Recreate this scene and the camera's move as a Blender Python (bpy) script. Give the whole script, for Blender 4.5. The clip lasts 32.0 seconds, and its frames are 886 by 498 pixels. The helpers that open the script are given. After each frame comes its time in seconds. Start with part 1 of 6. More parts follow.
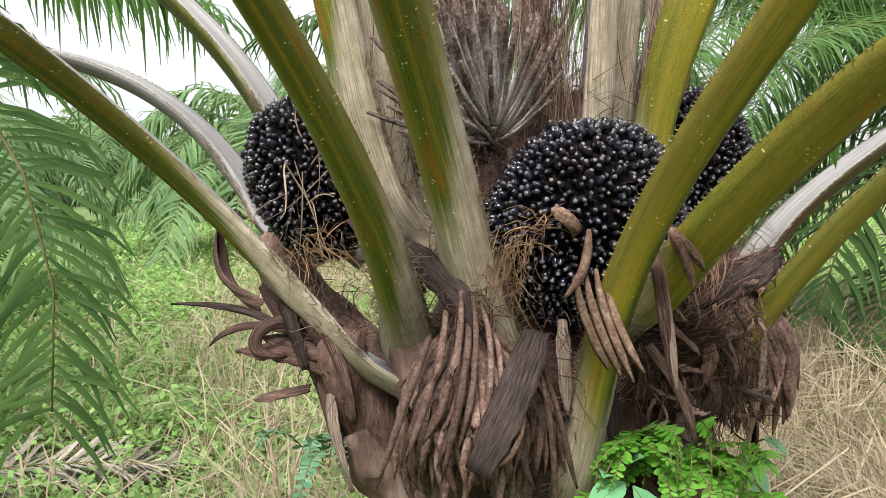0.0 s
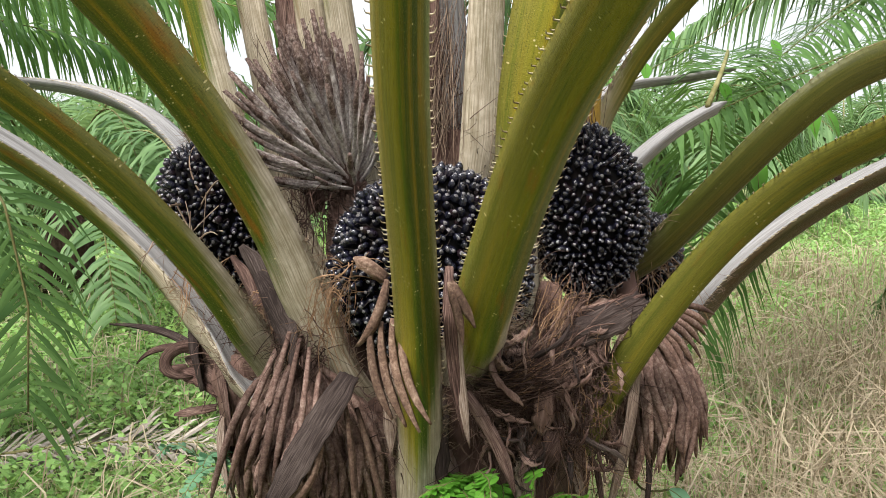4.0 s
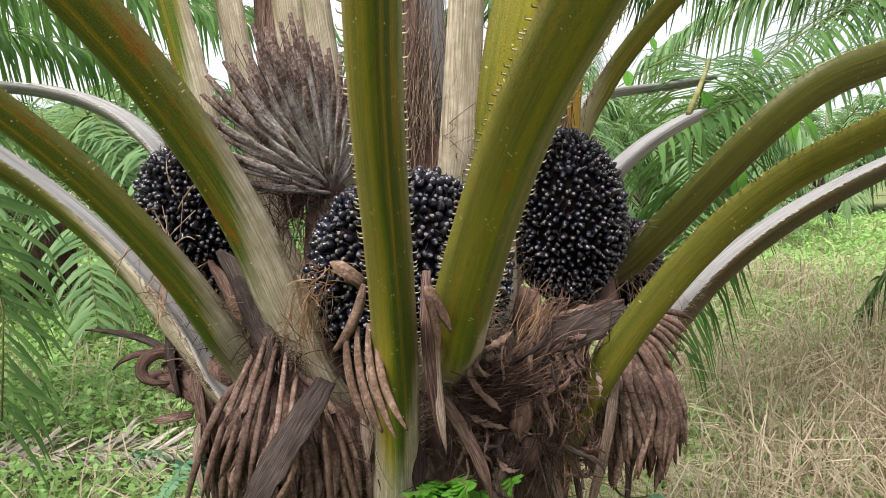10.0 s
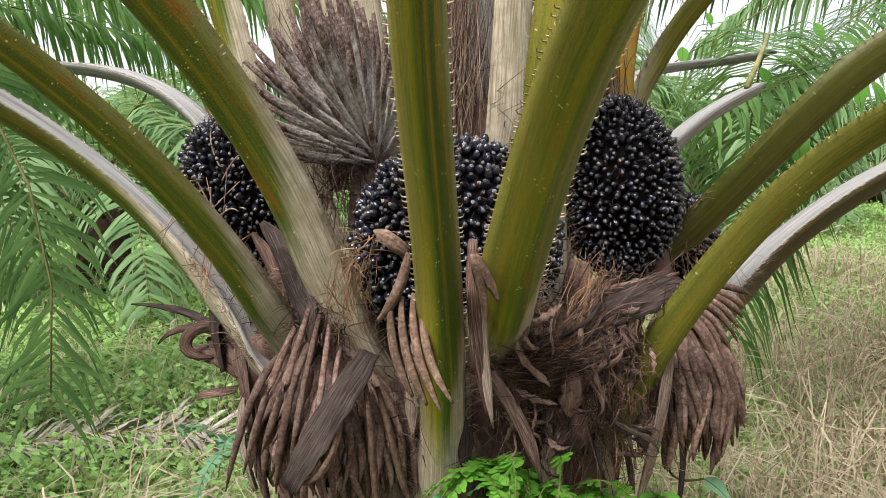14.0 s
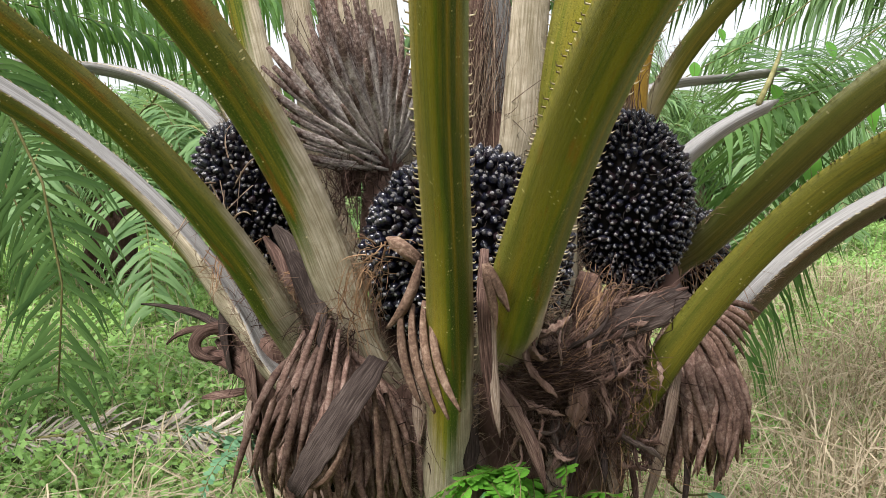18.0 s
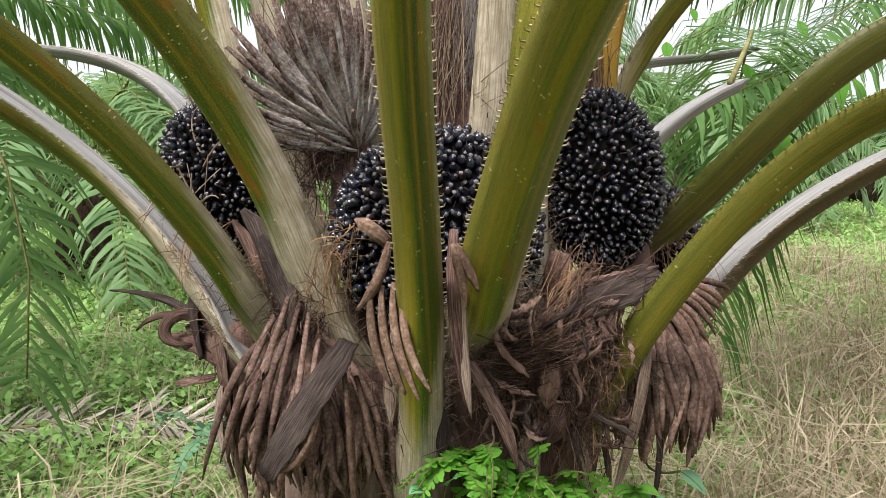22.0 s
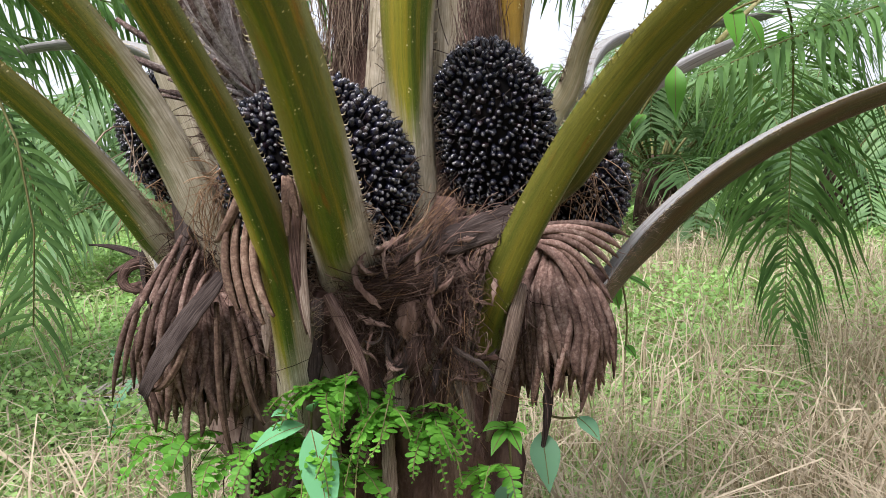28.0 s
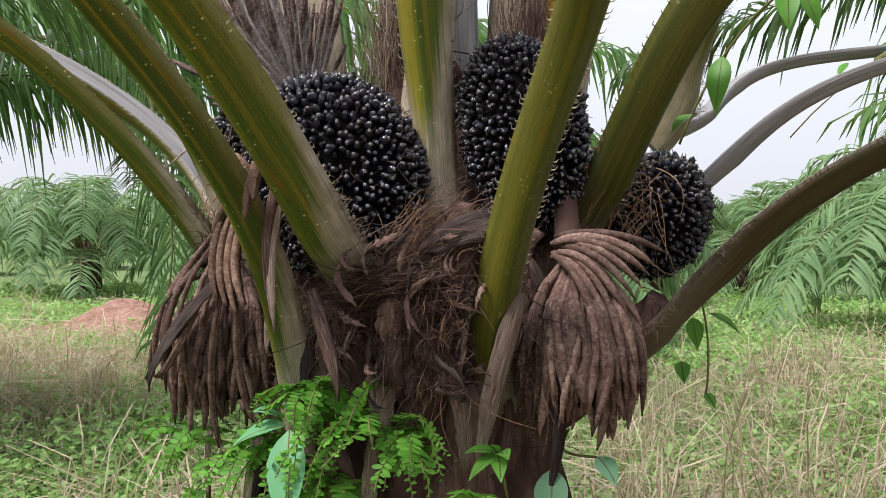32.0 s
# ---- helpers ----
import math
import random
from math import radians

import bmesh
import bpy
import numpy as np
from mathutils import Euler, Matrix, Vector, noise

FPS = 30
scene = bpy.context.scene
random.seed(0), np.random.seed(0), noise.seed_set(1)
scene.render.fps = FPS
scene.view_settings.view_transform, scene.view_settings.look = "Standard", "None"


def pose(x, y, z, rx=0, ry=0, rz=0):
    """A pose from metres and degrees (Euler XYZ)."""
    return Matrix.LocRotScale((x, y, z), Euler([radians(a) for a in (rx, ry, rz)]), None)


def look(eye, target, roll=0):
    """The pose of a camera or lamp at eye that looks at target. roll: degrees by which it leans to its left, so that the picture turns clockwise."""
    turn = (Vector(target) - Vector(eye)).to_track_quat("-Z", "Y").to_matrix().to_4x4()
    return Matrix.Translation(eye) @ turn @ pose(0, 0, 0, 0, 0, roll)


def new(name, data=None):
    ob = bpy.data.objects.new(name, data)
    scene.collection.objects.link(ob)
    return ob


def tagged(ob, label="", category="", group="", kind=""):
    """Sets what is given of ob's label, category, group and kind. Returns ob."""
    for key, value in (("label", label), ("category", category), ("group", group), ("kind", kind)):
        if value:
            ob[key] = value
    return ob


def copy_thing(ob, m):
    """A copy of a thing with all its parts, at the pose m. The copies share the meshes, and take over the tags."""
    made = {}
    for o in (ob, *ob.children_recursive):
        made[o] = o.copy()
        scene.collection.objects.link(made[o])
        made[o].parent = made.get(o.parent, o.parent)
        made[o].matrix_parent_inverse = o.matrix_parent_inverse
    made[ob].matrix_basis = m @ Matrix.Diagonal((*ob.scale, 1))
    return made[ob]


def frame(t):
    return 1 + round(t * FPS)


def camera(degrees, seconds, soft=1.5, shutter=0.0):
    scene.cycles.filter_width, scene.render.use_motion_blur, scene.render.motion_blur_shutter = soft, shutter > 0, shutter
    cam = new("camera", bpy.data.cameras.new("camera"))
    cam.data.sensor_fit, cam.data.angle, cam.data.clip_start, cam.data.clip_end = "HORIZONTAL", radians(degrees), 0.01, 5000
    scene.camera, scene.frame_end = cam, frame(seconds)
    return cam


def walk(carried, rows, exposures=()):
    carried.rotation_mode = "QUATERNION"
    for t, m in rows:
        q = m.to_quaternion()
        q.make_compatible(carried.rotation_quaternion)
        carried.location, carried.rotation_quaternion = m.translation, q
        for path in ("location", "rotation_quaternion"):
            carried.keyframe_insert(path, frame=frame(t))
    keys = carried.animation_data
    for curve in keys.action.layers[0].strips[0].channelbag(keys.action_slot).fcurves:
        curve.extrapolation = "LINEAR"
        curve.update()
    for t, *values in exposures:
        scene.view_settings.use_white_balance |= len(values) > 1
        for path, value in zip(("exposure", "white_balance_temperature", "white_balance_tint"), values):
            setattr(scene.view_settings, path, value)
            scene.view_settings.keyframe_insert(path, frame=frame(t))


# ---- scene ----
cam = camera(52.7, 32.0, 0.7)
PATH = [
    (0, (-0.635, -1.509, 1.185), (-0.112, 0.413, 1.005), -0.45),
    (0.5, (-0.498, -1.591, 1.201), (-0.090, 0.355, 0.986), -0.28),
    (1, (-0.277, -1.583, 1.222), (-0.023, 0.390, 1.013), -0.43),
    (1.5, (-0.110, -1.597, 1.271), (-0.011, 0.388, 1.053), -0.53),
    (2, (-0.060, -1.610, 1.272), (0.016, 0.376, 1.048), -0.71),
    (2.5, (-0.024, -1.614, 1.273), (0.021, 0.374, 1.053), -0.85),
    (3, (-0.032, -1.621, 1.280), (-0.018, 0.366, 1.057), -0.86),
    (3.5, (-0.018, -1.628, 1.275), (-0.017, 0.359, 1.053), -0.88),
    (4, (-0.011, -1.626, 1.279), (-0.012, 0.362, 1.065), -0.98),
    (4.5, (-0.002, -1.627, 1.283), (-0.005, 0.362, 1.075), -1.08),
    (6.5, (-0.000, -1.624, 1.277), (-0.021, 0.364, 1.064), -1.96),
    (7, (0.001, -1.618, 1.281), (-0.040, 0.369, 1.057), -2.02),
    (7.5, (0.000, -1.630, 1.281), (-0.048, 0.356, 1.047), -1.57),
    (8, (0.001, -1.632, 1.269), (-0.035, 0.354, 1.035), -0.90),
    (8.5, (0.002, -1.638, 1.272), (-0.019, 0.350, 1.055), -0.38),
    (9, (0.012, -1.640, 1.273), (0.004, 0.350, 1.070), -0.19),
    (9.5, (0.014, -1.636, 1.276), (0.022, 0.354, 1.079), -0.44),
    (10, (0.002, -1.619, 1.271), (0.032, 0.371, 1.077), -0.77),
    (10.5, (0.022, -1.592, 1.268), (0.074, 0.397, 1.064), -0.90),
    (11, (0.041, -1.575, 1.251), (0.087, 0.413, 1.036), -0.90),
    (11.5, (0.038, -1.573, 1.242), (0.069, 0.415, 1.021), -0.95),
    (12, (0.022, -1.578, 1.243), (0.029, 0.409, 1.023), -1.07),
    (12.5, (0.018, -1.581, 1.237), (0.007, 0.408, 1.019), -1.08),
    (13, (0.018, -1.584, 1.235), (-0.014, 0.404, 1.017), -1.13),
    (13.5, (0.008, -1.584, 1.232), (-0.051, 0.403, 1.017), -1.09),
    (14, (0.005, -1.579, 1.234), (-0.075, 0.408, 1.022), -0.93),
    (14.5, (0.004, -1.576, 1.237), (-0.089, 0.412, 1.032), -0.80),
    (16.5, (0.002, -1.584, 1.238), (-0.074, 0.405, 1.036), 0.21),
    (17, (-0.008, -1.585, 1.236), (-0.091, 0.403, 1.033), 0.42),
    (17.5, (-0.008, -1.587, 1.233), (-0.095, 0.401, 1.032), 0.52),
    (18, (-0.005, -1.587, 1.237), (-0.095, 0.401, 1.041), 0.57),
    (18.5, (-0.008, -1.590, 1.239), (-0.100, 0.398, 1.042), 0.51),
    (19, (-0.000, -1.589, 1.238), (-0.072, 0.399, 1.034), 0.42),
    (19.5, (0.033, -1.582, 1.230), (-0.006, 0.407, 1.018), 0.36),
    (20, (0.036, -1.576, 1.233), (0.019, 0.412, 1.011), 0.31),
    (20.5, (0.026, -1.578, 1.233), (0.007, 0.409, 1.006), 0.35),
    (21, (0.012, -1.576, 1.229), (-0.018, 0.411, 1.002), 0.28),
    (21.5, (0.004, -1.576, 1.228), (-0.032, 0.411, 0.999), 0.17),
    (22, (0.008, -1.578, 1.230), (-0.034, 0.408, 1.001), 0.03),
    (22.5, (0.007, -1.579, 1.233), (-0.035, 0.407, 1.003), 0.06),
    (23, (0.024, -1.580, 1.233), (-0.008, 0.406, 1.001), 0.07),
    (23.5, (0.054, -1.606, 1.235), (0.030, 0.379, 0.998), 0.02),
    (24, (0.049, -1.694, 1.232), (0.021, 0.290, 0.979), 0.04),
    (24.5, (0.062, -1.823, 1.176), (0.017, 0.159, 0.919), -0.11),
    (25, (0.080, -1.888, 1.177), (0.005, 0.095, 0.932), -0.33),
    (25.5, (0.157, -1.918, 1.181), (0.047, 0.065, 0.944), -0.78),
    (27.5, (0.412, -1.726, 1.145), (0.051, 0.228, 0.917), -1.33),
    (28, (0.483, -1.602, 1.124), (0.070, 0.344, 0.918), -1.13),
    (28.5, (0.538, -1.565, 1.111), (0.033, 0.361, 0.922), -0.58),
    (29, (0.652, -1.501, 1.030), (0.017, 0.390, 0.894), 0.30),
    (29.5, (0.723, -1.440, 1.011), (-0.016, 0.417, 0.925), 0.85),
    (30, (0.732, -1.335, 1.008), (-0.081, 0.492, 0.981), 1.01),
    (30.5, (0.790, -1.258, 1.029), (-0.104, 0.531, 1.032), 0.44),
    (31, (0.855, -1.272, 1.038), (-0.098, 0.487, 1.051), 0.26),
    (31.5, (0.918, -1.307, 0.989), (-0.085, 0.423, 1.016), 0.42),
    (32, (0.893, -1.348, 0.978), (-0.145, 0.361, 0.979), 0.72),
]
walk(cam, [(t, look(eye, target, roll)) for t, eye, target, roll in PATH], [(0, 0.76, 6450, 10.5), (3, 0.78, 6450, 10.5), (25, 0.74, 6450, 11), (28, 0.77, 6120, 15), (30, 0.75, 6200, 15.5), (31, 0.58, 6220, 15.5), (32, 0.50, 6220, 15.5)])

# ---- light: a bright overcast sky ----
world = bpy.data.worlds.new("overcast_sky")
scene.world = world
world.use_nodes = True
wn, wl = world.node_tree.nodes, world.node_tree.links
wn.clear()
sky = wn.new("ShaderNodeTexSky")
sky.sky_type, sky.sun_disc = "NISHITA", False
sky.sun_elevation, sky.sun_rotation = radians(55), radians(211)
sky.air_density, sky.dust_density, sky.ozone_density = 1.0, 4.0, 1.0
# an overcast dome: nearly twice as bright overhead as at the horizon
where = wn.new("ShaderNodeTexCoord")
split = wn.new("ShaderNodeSeparateXYZ")
wl.new(where.outputs["Generated"], split.inputs[0])
dome = wn.new("ShaderNodeMapRange")
dome.inputs["From Min"].default_value, dome.inputs["From Max"].default_value = 0.0, 1.0
dome.inputs["To Min"].default_value, dome.inputs["To Max"].default_value = 7.2, 13.6
wl.new(split.outputs["Z"], dome.inputs["Value"])
cloud = wn.new("ShaderNodeVectorMath")
cloud.operation = "SCALE"
cloud.inputs[0].default_value = (0.97, 1.0, 1.02)
wl.new(dome.outputs[0], cloud.inputs["Scale"])
pale = wn.new("ShaderNodeMixRGB")
pale.inputs[0].default_value = 0.85
wl.new(sky.outputs[0], pale.inputs[1])
wl.new(cloud.outputs[0], pale.inputs[2])
bg = wn.new("ShaderNodeBackground")
bg.inputs[1].default_value = 0.088
wl.new(pale.outputs[0], bg.inputs[0])
wo = wn.new("ShaderNodeOutputWorld")
wl.new(bg.outputs[0], wo.inputs[0])

sun = new("sun", bpy.data.lights.new("sun", "SUN"))
sun.data.energy, sun.data.angle, sun.data.color = 4.6, radians(26), (1.0, 0.96, 0.9)
sun.matrix_world = look((-3.0, -5.1, 8.5), (0, 0, 0))

# ---- materials ----
def rgb(*c):
    return (c[0], c[1], c[2], 1.0)


class Mat:
    """A small wrapper round one procedural material."""

    def __init__(self, name, rough=0.6, spec=0.4, coords="Object"):
        self.m = bpy.data.materials.new(name)
        self.m.use_nodes = True
        self.n, self.l = self.m.node_tree.nodes, self.m.node_tree.links
        self.b = self.n["Principled BSDF"]
        self.b.inputs["Roughness"].default_value = rough
        self.b.inputs["Specular IOR Level"].default_value = spec
        self.tc = self.n.new("ShaderNodeTexCoord").outputs[coords]

    def put(self, value, socket):
        if isinstance(value, bpy.types.NodeSocket):
            self.l.new(value, socket)
        else:
            socket.default_value = value

    def stretch(self, sx, sy, sz, src=None):
        p = self.n.new("ShaderNodeMapping")
        p.inputs["Scale"].default_value = (sx, sy, sz)
        self.l.new(src or self.tc, p.inputs["Vector"])
        return p.outputs[0]

    def noise(self, scale, detail=4.0, rough=0.6, vec=None, w=0.0):
        t = self.n.new("ShaderNodeTexNoise")
        t.inputs["Scale"].default_value, t.inputs["Detail"].default_value = scale, detail
        t.inputs["Roughness"].default_value, t.inputs["Distortion"].default_value = rough, w
        self.l.new(vec or self.tc, t.inputs["Vector"])
        return t.outputs[0]

    def cells(self, scale, vec=None, out="Distance"):
        t = self.n.new("ShaderNodeTexVoronoi")
        t.inputs["Scale"].default_value = scale
        self.l.new(vec or self.tc, t.inputs["Vector"])
        return t.outputs[out]

    def ramp(self, fac, *stops):
        r = self.n.new("ShaderNodeValToRGB")
        e = r.color_ramp.elements
        while len(e) < len(stops):
            e.new(0.5)
        for k, (p, c) in zip(e, stops):
            k.position, k.color = p, (c if isinstance(c, tuple) else (c, c, c, 1))
        self.l.new(fac, r.inputs[0])
        return r.outputs[0]

    def mix(self, fac, a, b, kind="MIX"):
        x = self.n.new("ShaderNodeMixRGB")
        x.blend_type = kind
        for v, s in ((fac, x.inputs[0]), (a, x.inputs[1]), (b, x.inputs[2])):
            self.put(v, s)
        return x.outputs[0]

    def math(self, op, a, b=0.0, c=0.0):
        x = self.n.new("ShaderNodeMath")
        x.operation = op
        for v, s in zip((a, b, c), x.inputs):
            self.put(v, s)
        return x.outputs[0]

    def split(self, vec=None):
        x = self.n.new("ShaderNodeSeparateXYZ")
        self.l.new(vec or self.tc, x.inputs[0])
        return x.outputs

    def chance(self, island=False):
        if island:
            return self.n.new("ShaderNodeNewGeometry").outputs["Random Per Island"]
        return self.n.new("ShaderNodeObjectInfo").outputs["Random"]

    def bump(self, height, strength=0.4, far=0.003):
        x = self.n.new("ShaderNodeBump")
        x.inputs["Strength"].default_value, x.inputs["Distance"].default_value = strength, far
        self.l.new(height, x.inputs["Height"])
        self.l.new(x.outputs[0], self.b.inputs["Normal"])

    def colour(self, c):
        self.put(c, self.b.inputs["Base Color"])
        return self

    def gloss(self, v):
        self.put(v, self.b.inputs["Roughness"])


def make_petiole(name="green_petiole_skin", brown=0.0, extra=0.0, ridge=0.62, tan=None):
    a = Mat(name, 0.42, 0.22, "UV")
    u, v, _ = a.split()
    streak = a.noise(1.0, 5, 0.6, a.stretch(24, 2.2, 1))
    fine = a.noise(1.0, 3, 0.6, a.stretch(120, 34, 1))
    blot = a.noise(1.0, 3, 0.5, a.stretch(5, 7, 1))
    base = a.ramp(streak, (0.28, rgb(0.038, 0.066, 0.006)), (0.5, rgb(0.118, 0.138, 0.012)), (0.72, rgb(0.215, 0.200, 0.020)))
    band = a.noise(1.0, 3, 0.5, a.stretch(8, 0.9, 1))
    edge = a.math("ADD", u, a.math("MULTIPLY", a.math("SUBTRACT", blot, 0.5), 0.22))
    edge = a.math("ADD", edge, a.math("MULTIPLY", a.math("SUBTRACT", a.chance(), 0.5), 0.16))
    # yellow and green flanks, with the lit and shaded side painted in as well
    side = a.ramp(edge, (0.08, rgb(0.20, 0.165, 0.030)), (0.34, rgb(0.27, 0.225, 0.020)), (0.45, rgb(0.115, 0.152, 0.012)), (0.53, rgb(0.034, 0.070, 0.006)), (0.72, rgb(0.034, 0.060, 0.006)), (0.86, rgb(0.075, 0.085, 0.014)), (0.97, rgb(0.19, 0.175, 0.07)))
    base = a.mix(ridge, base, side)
    base = a.mix(a.ramp(band, (0.52, 0.0), (0.66, 0.55)), base, rgb(0.34, 0.225, 0.014))
    base = a.mix(a.ramp(band, (0.34, 0.6), (0.46, 0.0)), base, rgb(0.040, 0.088, 0.006))
    if tan:
        base = a.mix(0.7, base, rgb(*tan))
    rust = a.ramp(a.math("MULTIPLY", a.noise(1.0, 5, 0.6, a.stretch(4, 5.5, 1)), a.math("ADD", 0.62, a.math("MULTIPLY", a.chance(), 0.5))), (0.49, 0.0), (0.60, 1.0))
    base = a.mix(a.math("MULTIPLY", rust, 0.6), base, rgb(0.27, 0.090, 0.008))
    base = a.mix(a.ramp(fine, (0.34, 0.4), (0.48, 0.0)), base, rgb(0.02, 0.030, 0.005))
    grit = a.noise(1.0, 3, 0.7, a.stretch(42, 460, 1))
    base = a.mix(a.ramp(grit, (0.30, 0.85), (0.42, 0.0)), base, rgb(0.018, 0.022, 0.006))
    base = a.mix(a.ramp(grit, (0.58, 0.0), (0.70, 0.7)), base, rgb(0.34, 0.285, 0.08))
    scurf = a.math("ADD", a.cells(1.0, a.stretch(11, 110, 1)), a.ramp(a.noise(1.0, 2, 0.5, a.stretch(3, 9, 1)), (0.40, 0.5), (0.58, 0.0)))
    base = a.mix(a.ramp(scurf, (0.13, 0.9), (0.20, 0.0)), base, rgb(0.55, 0.48, 0.26))
    right = a.math("POWER", a.math("MAXIMUM", a.math("SUBTRACT", u, 0.46), 0.0), 2.0)
    left = a.math("POWER", a.math("MAXIMUM", a.math("SUBTRACT", 0.46, u), 0.0), 2.0)
    reach = a.math("ADD", a.math("ADD", a.math("MULTIPLY", right, 0.95), a.math("MULTIPLY", left, 0.55)), extra + 0.01)
    reach = a.math("ADD", reach, a.math("MULTIPLY", a.math("SUBTRACT", streak, 0.5), 0.24))
    bare = a.ramp(a.math("SUBTRACT", v, reach), (0.0, 0.95), (0.11, 0.0))
    if brown:
        # brown skin tones, deepened to carry the shade of the undersides too
        deep = (rgb(0.006, 0.005, 0.003), rgb(0.022, 0.017, 0.008), rgb(0.055, 0.038, 0.020)) if brown > 0.8 else (rgb(0.010, 0.014, 0.003), rgb(0.036, 0.042, 0.008), rgb(0.095, 0.072, 0.022))
        skin = a.ramp(streak, (0.3, deep[0]), (0.55, deep[1]), (0.75, deep[2]))
        base = a.mix(brown, base, skin)
        bare = a.math("MULTIPLY", bare, 1.0 - brown)
    pale = a.ramp(a.noise(1.0, 6, 0.7, a.stretch(60, 9, 1)), (0.28, rgb(0.10, 0.078, 0.048)), (0.46, rgb(0.30, 0.255, 0.185)), (0.72, rgb(0.58, 0.51, 0.415)))
    pale = a.mix(a.ramp(a.noise(1.0, 4, 0.6, a.stretch(7, 30, 1)), (0.42, 0.35), (0.60, 0.0)), pale, rgb(0.13, 0.105, 0.055))
    a.colour(a.mix(bare, base, pale))
    a.gloss(a.mix(bare, a.ramp(grit, (0.3, 0.48), (0.7, 0.28)), rgb(0.75, 0.75, 0.75)))
    a.bump(a.mix(0.5, grit, a.noise(1.0, 5, 0.7, a.stretch(60, 7, 1))), 0.5, 0.003)
    return a.m


def make_adaxial():
    a = Mat("grey_groove_skin", 0.6, 0.2, "UV")
    g = a.noise(1.0, 5, 0.65, a.stretch(40, 4, 1))
    a.colour(a.ramp(g, (0.3, rgb(0.09, 0.082, 0.075)), (0.5, rgb(0.22, 0.212, 0.205)), (0.75, rgb(0.38, 0.37, 0.37))))
    a.bump(g, 0.3, 0.002)
    return a.m


def make_thorn():
    a = Mat("straw_thorn", 0.5, 0.4)
    a.colour(a.ramp(a.chance(True), (0.2, rgb(0.17, 0.125, 0.065)), (0.8, rgb(0.44, 0.37, 0.25))))
    return a.m


def make_fruit():
    a = Mat("black_palm_fruit", 0.14, 0.5)
    r = a.chance()
    n = a.noise(3.0, 4, 0.6)
    a.colour(a.mix(a.ramp(n, (0.45, 0.0), (0.75, 0.6)), a.ramp(r, (0.0, rgb(0.003, 0.0035, 0.007)), (0.7, rgb(0.006, 0.006, 0.013)), (0.97, rgb(0.016, 0.008, 0.009))), rgb(0.014, 0.013, 0.021)))
    a.gloss(a.ramp(n, (0.3, 0.08), (0.7, 0.17)))
    a.bump(n, 0.2, 0.08)
    return a.m


def make_plain(name, dark, mid, light, scale=60, rough=0.8, stretch=(1, 1, 1), bump=0.5, far=0.002, spec=0.06, island=False, vary=0.5, coords="Object"):
    a = Mat(name, rough, spec, coords)
    big = a.noise(scale * 0.22, 4, 0.6)
    g = a.noise(scale, 6, 0.68, a.stretch(*stretch))
    base = a.ramp(a.mix(0.4, g, big), (0.30 if coords == "Object" else 0.36, rgb(*dark)), (0.5, rgb(*mid)), (0.72 if coords == "Object" else 0.64, rgb(*light)))
    tone = a.ramp(a.chance(island), (0.0, 1.0 - vary), (1.0, 1.0))
    a.colour(a.mix(1.0, base, tone, "MULTIPLY"))
    a.bump(g, bump, far)
    return a.m


def make_leaf(name, dark, light, rough=0.45, trans=0.35):
    a = Mat(name, rough, 0.13)
    g = a.noise(9, 3)
    r = a.chance(True)
    c = a.mix(a.math("ADD", a.math("MULTIPLY", r, 0.65), a.math("MULTIPLY", g, 0.35)), rgb(*dark), rgb(*light))
    a.colour(c)
    t = a.n.new("ShaderNodeBsdfTranslucent")
    a.l.new(a.mix(0.5, c, rgb(light[0] * 1.5, light[1] * 1.4, light[2])), t.inputs[0])
    s = a.n.new("ShaderNodeMixShader")
    s.inputs[0].default_value = trans
    a.l.new(a.b.outputs[0], s.inputs[1])
    a.l.new(t.outputs[0], s.inputs[2])
    a.l.new(s.outputs[0], a.n["Material Output"].inputs[0])
    return a.m


M_PET_OLIVE = make_petiole("olive_petiole_skin", 0.48)
M_PET_BROWN, M_PET_DARK = make_petiole("brownish_shaded_petiole_skin", 0.78), make_petiole("dark_petiole_skin", 0.88)
M_PET_RIDGE = make_petiole("two_toned_side_lit_petiole_skin", 0.0, 0.0, 0.92)
M_PET_PALE = make_petiole("pale_based_petiole_skin", 0.0, 0.10)
M_PET_HEART = make_petiole("pale_downy_petiole_skin", 0.0, 0.34)
M_PET_TAN = make_petiole("orange_brown_petiole_skin", 0.0, 0.05, 0.3, (0.26, 0.125, 0.02))
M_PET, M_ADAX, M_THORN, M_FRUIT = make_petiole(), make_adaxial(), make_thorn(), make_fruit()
M_BEAK = make_plain("dry_fruit_beak", (0.03, 0.028, 0.03), (0.17, 0.16, 0.16), (0.50, 0.49, 0.50), 5, 0.32, vary=0.85)
# near-black, paints the shade between fruits and spikelets into the core
M_GAP_SHADE = make_plain("gap_shade_core", (0.003, 0.003, 0.003), (0.006, 0.005, 0.005), (0.02, 0.014, 0.01), 90, 0.8)
M_SPIKE = make_plain("brown_spikelet", (0.034, 0.019, 0.015), (0.205, 0.128, 0.104), (0.47, 0.355, 0.30), 170, 0.9, bump=0.8, vary=0.62, far=0.003)
M_WITHER = make_plain("withered_brown_spikelet", (0.028, 0.017, 0.012), (0.150, 0.094, 0.068), (0.37, 0.27, 0.205), 170, 0.9, bump=0.8, vary=0.62, far=0.003)
M_TIP = make_plain("rusty_spikelet_tip", (0.035, 0.020, 0.015), (0.10, 0.055, 0.038), (0.26, 0.16, 0.115), 40, 0.95, bump=1.0, far=0.016)
